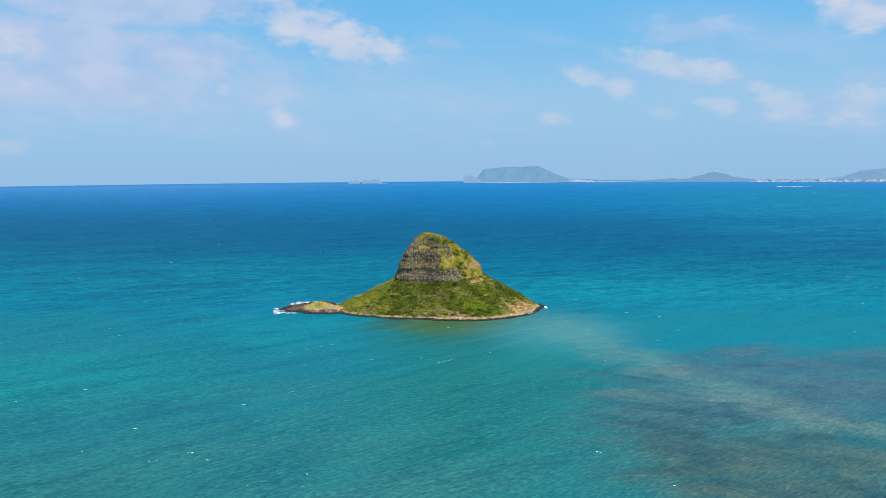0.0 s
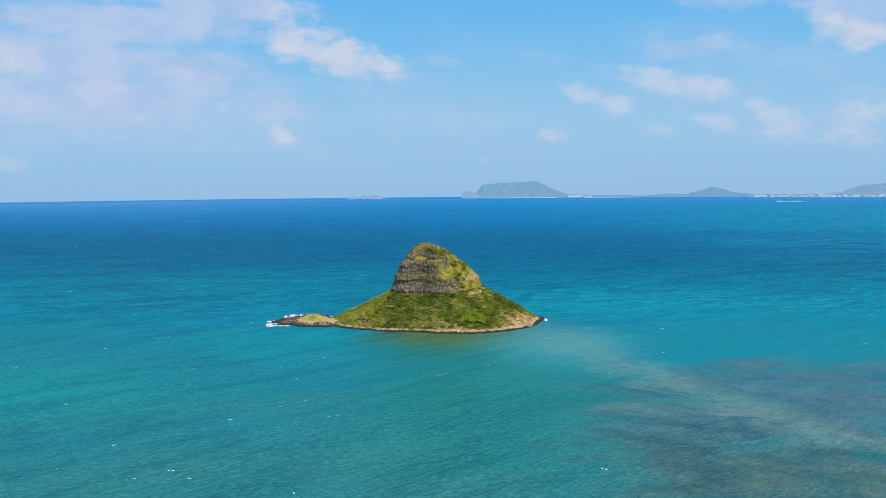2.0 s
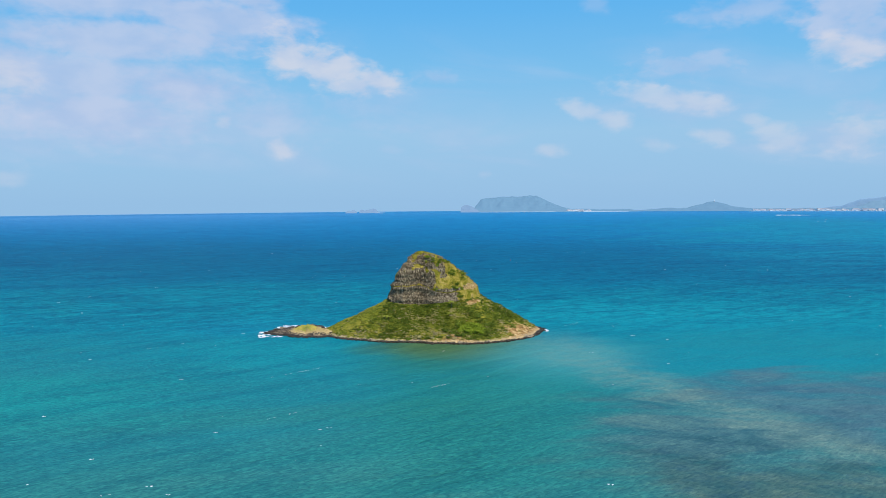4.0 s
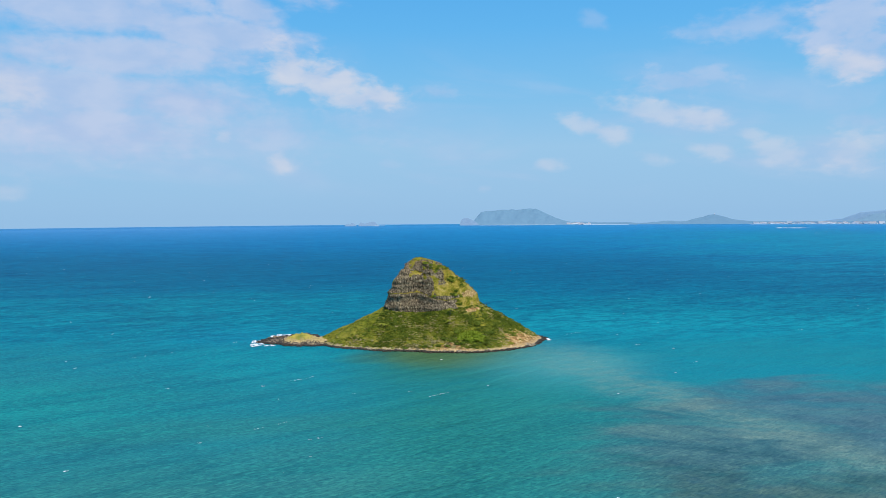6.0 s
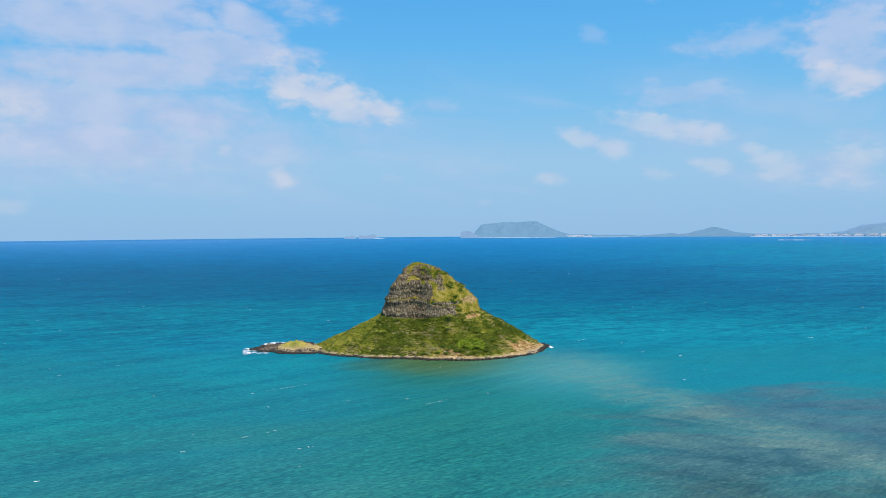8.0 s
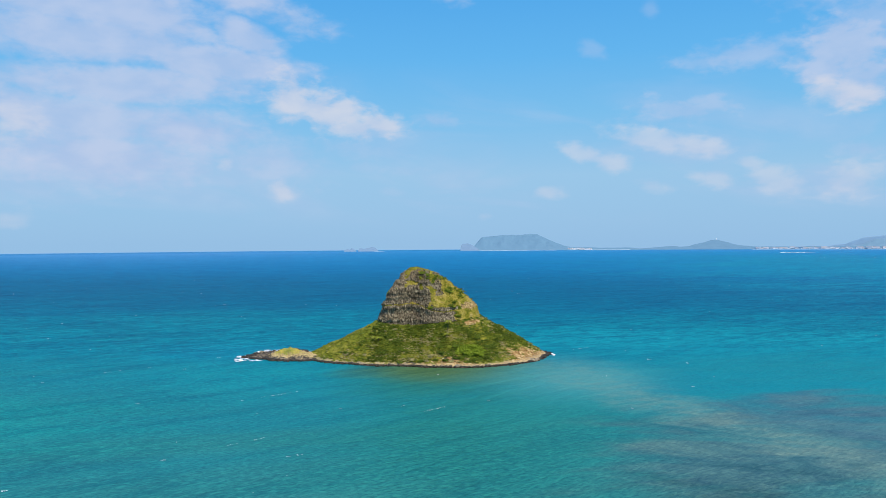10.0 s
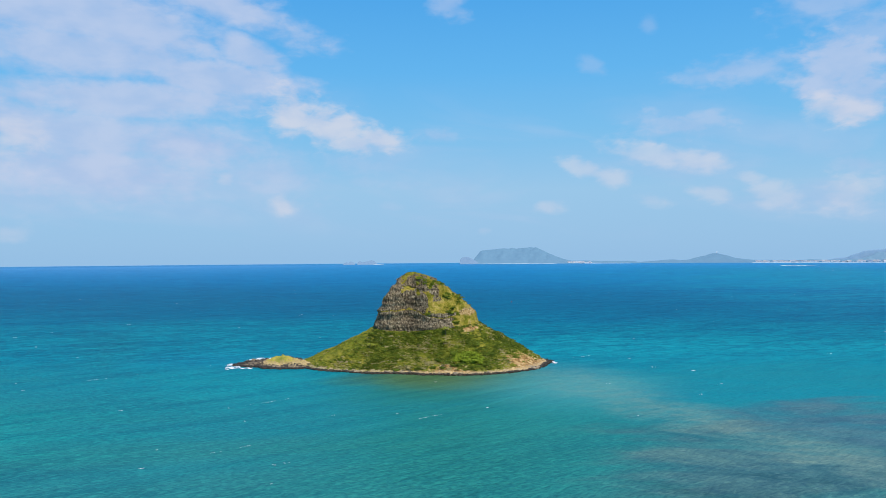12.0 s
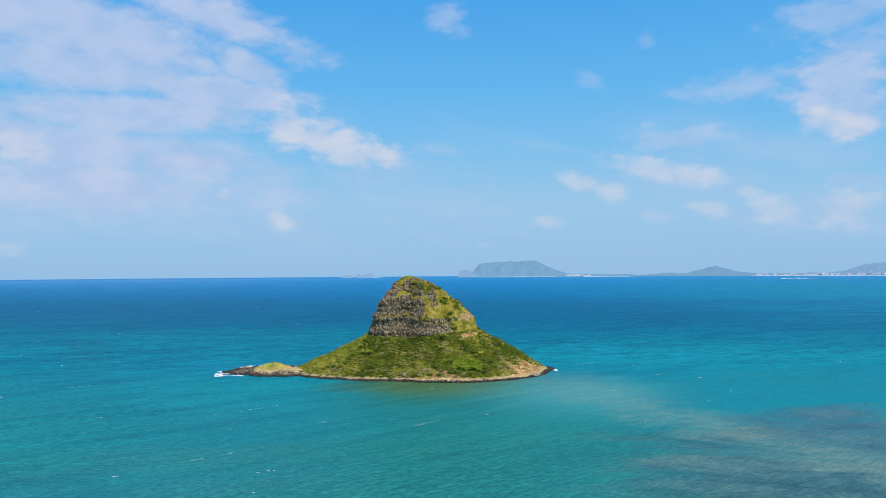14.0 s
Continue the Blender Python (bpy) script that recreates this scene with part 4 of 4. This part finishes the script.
def grass_tufts():
    def keep(p, lev, deg, rocky, bare):
        return (1 - rocky) * np.clip(1.1 - bare * 1.2, 0, 1) * np.clip((lev - 0.85) / 0.2, 0, 1)
    q, _ = hill_places(7000, 0.9, 7.4, -179, 60, keep)
    local = np.random.default_rng(77)
    v, f = [], []
    for k in range(9):
        t, lean = local.uniform(0, 6.28), local.uniform(0.3, 0.9)
        d = np.array([math.cos(t), math.sin(t), 0])
        w = np.array([-math.sin(t), math.cos(t), 0]) * 0.22
        i = len(v)
        v += [d * 0.1 - w, d * 0.1 + w, d * (0.1 + lean * 0.6) + w * 0.6 + np.array([0, 0, 0.6]), d * (0.1 + lean) - w * 0.2 + np.array([0, 0, 0.75])]
        f.append((i, i + 1, i + 2, i + 3))
    n = len(q)
    s = rng.uniform(0.25, 0.6, n)
    rows = np.column_stack([q[:, 0], q[:, 1], q[:, 2] - 0.1, rng.uniform(0, 6.28, n), s, s, s * rng.uniform(0.7, 1.2, n)])
    scattered("grass_tufts", (np.array(v), np.array(f)), rows, LEAF, "yellow-green tussock grass on the slopes and summit", "grass",
              tone=np.clip(0.60 + 0.1 * (q[:, 2] > 30) + (fbm(q, 0.10, 3, 121) - 0.5) * 1.0 + rng.normal(size=n) * 0.12, 0, 1.0))


grass_tufts()


# single bushes that stand out, each a thing with its stems and crown
def bush_kind(seed, leaves, tone, size):
    v, f = clump_arrays(seed, leaves, size)
    crown = mesh_of("crown", v, f, LEAF, False, tone=np.clip(tone + rng.normal(size=len(v)) * 0.02, 0, 1))
    bm = bmesh.new()
    for k in range(4):
        t = k * 1.6 + seed
        m = Matrix.Translation((0.12 * math.cos(t), 0.12 * math.sin(t), 0.1)) @ Euler((0.35 * math.sin(t), 0.35 * math.cos(t), 0)).to_matrix().to_4x4()
        bmesh.ops.create_cone(bm, segments=6, radius1=0.07, radius2=0.03, depth=0.9, matrix=m, cap_ends=True)
    stems = bpy.data.meshes.new("stems")
    bm.to_mesh(stems)
    bm.free()
    stems.materials.append(BARK)
    return crown, stems


BUSHES = [(bush_kind(301, 150, 0.14, 0.17), "dark green rounded shrub on the hillside"), (bush_kind(302, 150, 0.32, 0.17), "mid-green leafy shrub on the hillside"),
          (bush_kind(303, 150, 0.52, 0.17), "yellow-green leafy shrub on the hillside"), (bush_kind(304, 90, 0.95, 0.16), "dry grey-brown half-bare shrub on the hillside")]


def bush_at(kind, at, size, wide=1.0, turn=0.0, label=""):
    (crown, stems), said = BUSHES[kind]
    b = thing("bush", label or said, "shrub", "hillside shrubs")
    b.matrix_world = pose(*at, 0, 0, turn) @ Matrix.Diagonal((size * wide, size * wide, size, 1))
    part("crown", crown, b)
    part("stems", stems, b)
    return b


places, _ = hill_places(240, 1.1, 3.05, -178, 40, scrub_density)
for q in places:
    dry = rng.random() < 0.12
    kind = 3 if dry else int(rng.choice(3, p=(0.5, 0.32, 0.18)))
    s = rng.uniform(0.9, 1.9)
    bush_at(kind, (q[0], q[1], q[2] - 0.15 * s), s, rng.uniform(0.9, 1.3), rng.uniform(0, 360))


def ground_at(x, y):
    """Height of the island's surface over a place, by the nearest point of its grid."""
    d = (GRID[..., 0] - x) ** 2 + (GRID[..., 1] - y) ** 2
    return float(GRID[np.unravel_index(np.argmin(d), d.shape)][2])


# the broad bright tree low on the slope
def broad_tree(x, y):
    z = ground_at(x, y)
    tree = thing("tree", "broad bright-green spreading tree low on the island slope", "tree", at=(x, y, z))
    bm = bmesh.new()
    bmesh.ops.create_cone(bm, segments=8, radius1=0.45, radius2=0.25, depth=3.0, matrix=Matrix.Translation((0, 0, 1.0)), cap_ends=True)
    for k in range(6):
        t = k * 1.05
        m = Matrix.Translation((1.9 * math.cos(t), 1.9 * math.sin(t), 2.4)) @ Euler((0, 0.95, t), "XYZ").to_matrix().to_4x4()
        bmesh.ops.create_cone(bm, segments=6, radius1=0.2, radius2=0.08, depth=3.4, matrix=m, cap_ends=True)
    trunk = bpy.data.meshes.new("trunk")
    bm.to_mesh(trunk)
    bm.free()
    trunk.materials.append(BARK)
    part("trunk", trunk, tree)
    vs, fs, ts, n = [], [], [], 0
    local = np.random.default_rng(9)
    for k in range(100):
        t, r = local.uniform(0, 6.28), 8.6 * math.sqrt(local.uniform(0, 1))
        v, f = clump_arrays(400 + k, 80, 0.27, 0.65)
        s = local.uniform(1.5, 2.6)
        v = v * s + np.array([r * 1.15 * math.cos(t), r * 0.6 * math.sin(t), 3.7 - 0.045 * r * r + 0.34 * r * math.sin(t) + local.uniform(-0.6, 0.5)])
        vs.append(v), fs.append(f + n), ts.append(np.full(len(v), local.uniform(0.52, 0.68)))
        n += len(v)
    part("crown", mesh_of("crown", np.concatenate(vs), np.concatenate(fs), LEAF_BRIGHT, False, tone=np.concatenate(ts)), tree, "bright yellow-green leafy crown")


broad_tree(24.5, 575.0)


def cap_density(p, lev, deg, rocky, bare):
    n = fbm(p.reshape(-1, 3), 0.13, 3, 151).reshape(lev.shape)
    edge = np.exp(-((p[..., 0] - 2) / 4) ** 2) + 0.25
    return (1 - rocky) * edge * np.clip((n - 0.47) * 8, 0, 1) * (bare < 0.4)


shrubs, _ = hill_places(84, 3.4, 6.6, -75, 25, cap_density)
for q in shrubs:
    s = rng.uniform(0.8, 1.8)
    bush_at(int(rng.choice(3, p=(0.45, 0.3, 0.25))), (q[0], q[1], q[2] - 0.1 * s), s, rng.uniform(0.9, 1.3), rng.uniform(0, 360), "small green shrub on the grassy upper slope")
# undergrowth around the tree; dark shrubs added here also stand for its shade
for x, y, s, k in ((11, 572.5, 2.4, 0), (7, 575, 2.2, 0), (34, 578, 2.5, 1), (6, 574, 2.4, 0), (-2, 573, 2.4, 3), (15, 580, 3.2, 1), (38, 586, 2.6, 0), (30, 590, 2.8, 1), (16, 569, 2.2, 0), (20, 571, 2.5, 0), (-8, 570, 2.1, 0), (-14, 571.5, 2.2, 3), (1, 569, 2.0, 0), (31, 571, 2.2, 0), (12, 566.5, 1.7, 3), (-22, 572.5, 2.2, 0), (27, 568.5, 1.9, 0), (36, 573, 2.4, 0), (-4, 568, 1.6, 3), (8, 568, 1.9, 0)):
    bush_at(k, (x, y, ground_at(x, y) - 0.3), s, 1.3, x * 40)


def palm(x, y, tall, label):
    z = ground_at(x, y)
    tree = thing("palm", label, "palm tree", "island palms", at=(x, y, z - 0.2))
    bm = bmesh.new()
    for k in range(6):
        m = Matrix.Translation((0.05 * k * k * 0.3, 0, tall * (k + 0.5) / 6))
        bmesh.ops.create_cone(bm, segments=8, radius1=0.24 - 0.02 * k, radius2=0.21 - 0.02 * k, depth=tall / 6 * 1.06, matrix=m, cap_ends=True)
    trunk = bpy.data.meshes.new("trunk")
    bm.to_mesh(trunk)
    bm.free()
    trunk.materials.append(BARK)
    part("trunk", trunk, tree)
    for k in range(11):
        t, v, f = k * 0.571 * 2, [], []
        for j in range(7):
            s = j / 6
            c = np.array([3.3 * s, 0, 1.3 * s - 2.5 * s * s])
            w = 0.62 * (1 - s * 0.75) * (0.4 + min(1, s * 4) * 0.6)
            v += [c + [0, w, -0.15], c, c + [0, -w, -0.15]]
            if j:
                i = len(v) - 6
                f += [(i, i + 1, i + 4, i + 3), (i + 1, i + 2, i + 5, i + 4)]
        ob = part("frond", mesh_of("frond", v, f, LEAF, False, tone=np.full(len(v), 0.56)), tree)
        ob.matrix_local = pose(0.36, 0, tall, 0, -12 * (k % 3), math.degrees(t))


palm(-41.0, 590.5, 3.4, "short dark-green palm among scrub on the slope")
palm(10.0, 587.0, 6.8, "slender palm below the cliff foot")
palm(8.6, 583.0, 3.2, "short palm in the scrub below the cliff foot")
palm(-38.0, 588.0, 2.8, "short dark-green palm among scrub on the slope")


# ---- foam ----
def foam_patch(name, spots, label):
    """Broken foam: many small flat irregular flakes that overlap, just over the water."""
    local = np.random.default_rng(len(spots) * 7 + 1)
    v, f = [], []
    for x, y, r in spots:
        for k in range(int(16 + r * 34)):
            cx, cy = x + local.normal() * r * 0.55, y + local.normal() * r * 0.7
            s, i, z = local.uniform(0.16, 0.60) * min(1.0, r), len(v), 0.06 + 0.004 * (k % 12)
            t0 = local.uniform(0, 6.28)
            for j in range(6):
                t = t0 + j * 1.047
                w = s * local.uniform(0.5, 1.1)
                v.append((cx + 1.5 * w * math.cos(t), cy + w * math.sin(t), z + 0.10 * local.random()))
            f += [(i, i + 1, i + 2, i + 3), (i, i + 3, i + 4, i + 5)]
    tagged(new(name, mesh_of(name, v, f, FOAM)), label, "foam", kind="stuff")


tip_spots = [(-138.5 + rng.normal() * 2.0, rng.uniform(597, 619), rng.uniform(0.6, 1.4)) for k in range(18)] + [(-131 + rng.normal() * 5, 597 + rng.normal() * 2.2, rng.uniform(0.6, 1.3)) for k in range(14)]
foam_patch("foam_at_spit", tip_spots, "white surf breaking on the black rocks of the spit")
foam_patch("foam_behind_spit", [(-132 + 42 * s + rng.normal(), 636 + 11 * math.sin(s * 3.1) - 6 * s + rng.normal() * 1.5, rng.uniform(1.2, 2.4)) for s in np.linspace(0, 1, 34)], "white surf behind the rocky spit")
foam_patch("foam_at_point", [(84.8 + rng.normal() * 1.2, 616 + rng.normal() * 3.5, rng.uniform(0.7, 1.3)) for k in range(10)], "white surf at the rocky point")


def whitecaps():
    """Flecks of foam: single breaking tops, and a few long crests picked out by a row of flecks."""
    v, f = [], []
    local = np.random.default_rng(31)

    def fleck(cx, cy, s):
        i = len(v)
        z = float(sea_level(math.hypot(cx, cy))) + 0.14
        for j in range(6):
            t = j * 1.047
            v.append((cx + 1.8 * s * math.cos(t) * local.uniform(0.4, 1.15), cy + s * math.sin(t) * local.uniform(0.4, 1.15), z + 0.12 * local.random()))
        f.extend([(i, i + 1, i + 2, i + 3), (i, i + 3, i + 4, i + 5)])

    def open_water(x, y):
        return not (-150 < x < 100 and 545 < y < 690) and (x < 90 or y > 480 or local.random() < 0.4)

    done = 0
    while done < 170:
        y = 230 + 1600 * local.random() ** 1.7
        x = local.uniform(-0.72, 0.72) * (y + 60)
        if not open_water(x, y):
            continue
        done += 1
        for k in range(local.integers(1, 5)):
            d = local.normal() * 0.7
            fleck(x + d, y + d * 0.2 + local.normal() * 0.25, local.uniform(0.11, 0.28) * (1 + y / 650))
    for x, y, span in ((-77, 384, 26), (-85, 477, 22), (0, 440, 14), (-200, 560, 24), (110, 640, 18)):
        for k in range(int(span * 2.0)):
            d = local.uniform(-0.5, 0.5) * span
            if vnoise(np.array([[d * 0.35, x, y]]), 5)[0] > 0.38:
                fleck(x + d, y + d * 0.9 + 0.004 * d * d + local.normal() * 0.12, local.uniform(0.10, 0.26))
    for k in range(26):                       # specks over the outer reef
        b, d = radians(local.uniform(26.5, 31.5)), local.uniform(2900, 3800)
        for i in range(local.integers(1, 4)):
            fleck(MID.x + d * math.sin(b) + local.normal() * 9, MID.y + d * math.cos(b) + local.normal() * 3, local.uniform(1.2, 3.0))
    tagged(new("whitecaps", mesh_of("whitecaps", v, f, FOAM)), "small scattered white wave crests on the sea", "whitecaps", kind="stuff")


whitecaps()


def marker_buoy(x, y):
    buoy = thing("buoy", "small red marker buoy afloat on the open sea", "buoy", at=(x, y, 0))
    bm = bmesh.new()
    bmesh.ops.create_cone(bm, segments=16, radius1=0.6, radius2=0.5, depth=0.7, matrix=Matrix.Translation((0, 0, 0.2)), cap_ends=True)
    float_body = bpy.data.meshes.new("float_body")
    bm.to_mesh(float_body)
    bm.clear()
    bmesh.ops.create_cone(bm, segments=12, radius1=0.4, radius2=0.15, depth=1.2, matrix=Matrix.Translation((0, 0, 1.1)), cap_ends=True)
    mast = bpy.data.meshes.new("mast")
    bm.to_mesh(mast)
    bm.free()
    for me in (float_body, mast):
        me.materials.append(BUOY)
    part("float_body", float_body, buoy)
    part("mast", mast, buoy)


marker_buoy(123.5, 1297.0)


# ---- the far coast, on the lifted rim of the sheet ----
COAST = 4650.0


def far_place(deg, dist=COAST, z=SHELF):
    return Vector((MID.x + dist * math.sin(radians(deg)), MID.y + dist * math.cos(radians(deg)), z))


def headland(name, outline, depth, mat, label, category="headland", dist=COAST, rough=0.16, seed=0):
    """A far landform: outline gives bearing and height along it; it rises from the water to the crest and falls behind."""
    n, m = 150, 30
    bearings, tops = [b for b, _ in outline], [h for _, h in outline]
    b = np.linspace(bearings[0], bearings[-1], n)
    h = np.interp(b, bearings, tops)
    u = np.linspace(0, 1, m)
    rise = np.interp(u, (0, 0.06, 0.25, 0.5, 0.75, 1.0), (-0.06, 0.05, 0.48, 1.0, 0.7, -0.06))
    bb, uu = np.meshgrid(b, u, indexing="ij")
    d = dist + (uu - 0.05) * depth * np.clip(h / max(tops), 0.25, 1)[:, None]
    x, y = MID.x + d * np.sin(np.radians(bb)), MID.y + d * np.cos(np.radians(bb))
    p = np.stack([x, y, x * 0], -1).reshape(-1, 3)
    gul = (fbm(p, 0.025, 4, 130 + seed) - 0.5).reshape(bb.shape)
    base = float(sea_level(dist))
    z = base - 0.5 + h[:, None] * rise[None] * (1 + gul * rough * 4 * (1 - rise[None] * 0.75)) + (h[:, None] > 0.5) * gul * 2
    z = np.where(uu < 0.01, base - 2, z)
    first = far_place(b[n // 2], dist, base)
    v = np.stack([x, y, z], -1).reshape(-1, 3) - np.array(first)
    land = thing(name, label, category, kind="structure", at=first)
    part("land", mesh_of("land", v, grid_faces(n, m, False), mat, True), land)
    return land


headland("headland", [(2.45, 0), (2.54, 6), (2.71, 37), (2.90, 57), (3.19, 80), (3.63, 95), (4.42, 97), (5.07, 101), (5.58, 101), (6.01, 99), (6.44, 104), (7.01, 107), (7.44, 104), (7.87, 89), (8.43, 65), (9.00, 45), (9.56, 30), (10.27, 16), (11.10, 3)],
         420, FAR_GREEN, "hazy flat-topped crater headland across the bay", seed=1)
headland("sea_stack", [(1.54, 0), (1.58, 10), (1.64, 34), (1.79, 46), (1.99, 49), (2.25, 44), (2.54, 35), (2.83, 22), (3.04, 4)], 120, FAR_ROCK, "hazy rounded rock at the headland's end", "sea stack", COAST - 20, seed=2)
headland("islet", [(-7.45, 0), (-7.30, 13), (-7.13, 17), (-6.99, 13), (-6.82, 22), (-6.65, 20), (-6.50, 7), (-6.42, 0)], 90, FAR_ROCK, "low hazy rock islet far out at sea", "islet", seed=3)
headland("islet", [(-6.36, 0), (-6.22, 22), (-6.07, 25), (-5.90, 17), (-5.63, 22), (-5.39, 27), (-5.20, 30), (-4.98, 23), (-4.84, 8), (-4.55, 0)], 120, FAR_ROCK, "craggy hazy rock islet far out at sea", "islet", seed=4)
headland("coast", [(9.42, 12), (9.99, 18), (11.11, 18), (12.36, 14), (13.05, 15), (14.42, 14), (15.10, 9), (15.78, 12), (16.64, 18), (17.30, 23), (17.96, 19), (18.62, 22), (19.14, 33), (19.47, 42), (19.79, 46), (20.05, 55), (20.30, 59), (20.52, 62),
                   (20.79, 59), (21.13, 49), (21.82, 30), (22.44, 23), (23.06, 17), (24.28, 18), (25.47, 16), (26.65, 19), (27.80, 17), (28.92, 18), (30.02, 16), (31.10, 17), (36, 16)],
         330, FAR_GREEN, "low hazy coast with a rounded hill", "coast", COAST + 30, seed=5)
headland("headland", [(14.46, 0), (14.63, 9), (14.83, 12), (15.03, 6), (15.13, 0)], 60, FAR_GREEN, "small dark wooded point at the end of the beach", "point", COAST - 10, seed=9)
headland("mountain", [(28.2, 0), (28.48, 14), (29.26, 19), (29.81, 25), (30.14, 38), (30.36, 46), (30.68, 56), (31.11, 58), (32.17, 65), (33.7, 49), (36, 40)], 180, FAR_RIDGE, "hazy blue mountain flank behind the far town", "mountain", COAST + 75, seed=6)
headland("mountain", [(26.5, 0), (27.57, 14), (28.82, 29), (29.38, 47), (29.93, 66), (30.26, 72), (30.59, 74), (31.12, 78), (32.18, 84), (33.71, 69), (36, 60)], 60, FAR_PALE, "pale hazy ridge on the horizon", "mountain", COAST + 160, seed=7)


def shore_strip(name, b0, b1, wide, mat, label, category, dist):
    n = 60 if name == "beach" else 160
    b = np.linspace(b0, b1, n)
    w = wide * (0.4 + 0.6 * np.sin(np.linspace(0.1, 3.0, n)))
    if name != "beach":                       # surf swells and thins out along its line
        w = w * np.clip((fbm(np.stack([b * 7, b * 0, b * 0 + dist], -1), 1.0, 4, 143) - 0.40) * 6, 0.02, 1)
    wob = (fbm(np.stack([b * 6, b * 0, b * 0], -1), 1.0, 3, 141) - 0.5) * 10
    rows = []
    for k, lift in ((0.0, -0.4), (0.5, 1.6), (1.0, 3.0)):
        d = dist + wob + w * k
        rows.append(np.stack([MID.x + d * np.sin(np.radians(b)), MID.y + d * np.cos(np.radians(b)), float(sea_level(dist)) + lift + 0 * b], -1))
    v = np.array(rows).reshape(-1, 3)
    f = grid_faces(3, n, False)
    tagged(new(name, mesh_of(name, v, f, mat, True)), label, category, kind="structure")


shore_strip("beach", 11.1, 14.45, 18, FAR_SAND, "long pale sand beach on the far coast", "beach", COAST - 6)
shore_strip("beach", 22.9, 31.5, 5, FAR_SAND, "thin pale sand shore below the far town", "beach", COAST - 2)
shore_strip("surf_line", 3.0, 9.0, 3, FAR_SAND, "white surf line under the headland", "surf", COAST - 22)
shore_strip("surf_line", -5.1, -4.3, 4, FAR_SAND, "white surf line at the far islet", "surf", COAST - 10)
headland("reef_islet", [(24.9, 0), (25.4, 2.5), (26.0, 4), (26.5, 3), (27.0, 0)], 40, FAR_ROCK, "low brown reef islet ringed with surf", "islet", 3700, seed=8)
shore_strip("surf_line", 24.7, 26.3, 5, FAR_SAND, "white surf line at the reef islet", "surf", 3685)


def radar_dome():
    hill = far_place(20.53, COAST + 30 + 150, SHELF + 60)
    dome = thing("radar_dome", "tiny white radar dome on the far hill top", "radar dome", at=hill)
    bm = bmesh.new()
    bmesh.ops.create_cone(bm, segments=12, radius1=2.4, radius2=2.0, depth=4, matrix=Matrix.Translation((0, 0, 1)), cap_ends=True)
    tower = bpy.data.meshes.new("tower")
    bm.to_mesh(tower)
    bm.clear()
    bmesh.ops.create_icosphere(bm, subdivisions=2, radius=3.0, matrix=Matrix.Translation((0, 0, 4.5)))
    shell = bpy.data.meshes.new("shell")
    bm.to_mesh(shell)
    bm.free()
    for me, name in ((tower, "tower"), (shell, "shell")):
        me.materials.append(WALL)
        part(name, me, dome)


radar_dome()


# town: far white buildings, each with walls and a roof
def town():
    def make(w, d, h, roof_h):
        b = thing("building", "small white building with a pale roof in the far town", "building", "far town")
        wall = bmesh.new()
        bmesh.ops.create_cube(wall, size=1.0, matrix=Matrix.Translation((0, 0, h / 2)) @ Matrix.Diagonal((w, d, h, 1)))
        me = bpy.data.meshes.new("wall")
        wall.to_mesh(me)
        wall.free()
        me.materials.append(WALL)
        part("wall", me, b)
        v = [(-w / 2 - 0.5, -d / 2 - 0.5, h + 0.01), (w / 2 + 0.5, -d / 2 - 0.5, h + 0.01), (w / 2 + 0.5, d / 2 + 0.5, h + 0.01), (-w / 2 - 0.5, d / 2 + 0.5, h + 0.01), (-w / 2, 0, h + roof_h), (w / 2, 0, h + roof_h)]
        part("roof", mesh_of("roof", v + [v[4], v[5]], [(0, 1, 5, 4), (2, 3, 4, 5), (0, 4, 6, 3), (1, 2, 5, 7)], ROOF), b)
        return b
    kinds = [make(16, 10, 5.5, 1.6), make(30, 12, 8.0, 1.2), make(12, 9, 4.5, 1.6)]
    local = np.random.default_rng(41)
    bearings = np.concatenate([local.uniform(23.0, 28.4, 85), local.uniform(28.4, 31.2, 30), local.uniform(9.6, 11.6, 22)])
    first = [True] * 3
    for b in bearings:
        k = int(local.choice(3, p=(0.5, 0.2, 0.3)))
        dist = COAST + local.uniform(16, 30)
        at = far_place(b, dist)
        m = pose(at.x, at.y, SHELF + 1.0 + (dist - COAST - 16) * 0.5, 0, 0, -b + local.uniform(-25, 25))
        if first[k]:
            kinds[k].matrix_world = m
            first[k] = False
        else:
            copy_thing(kinds[k], m)


town()
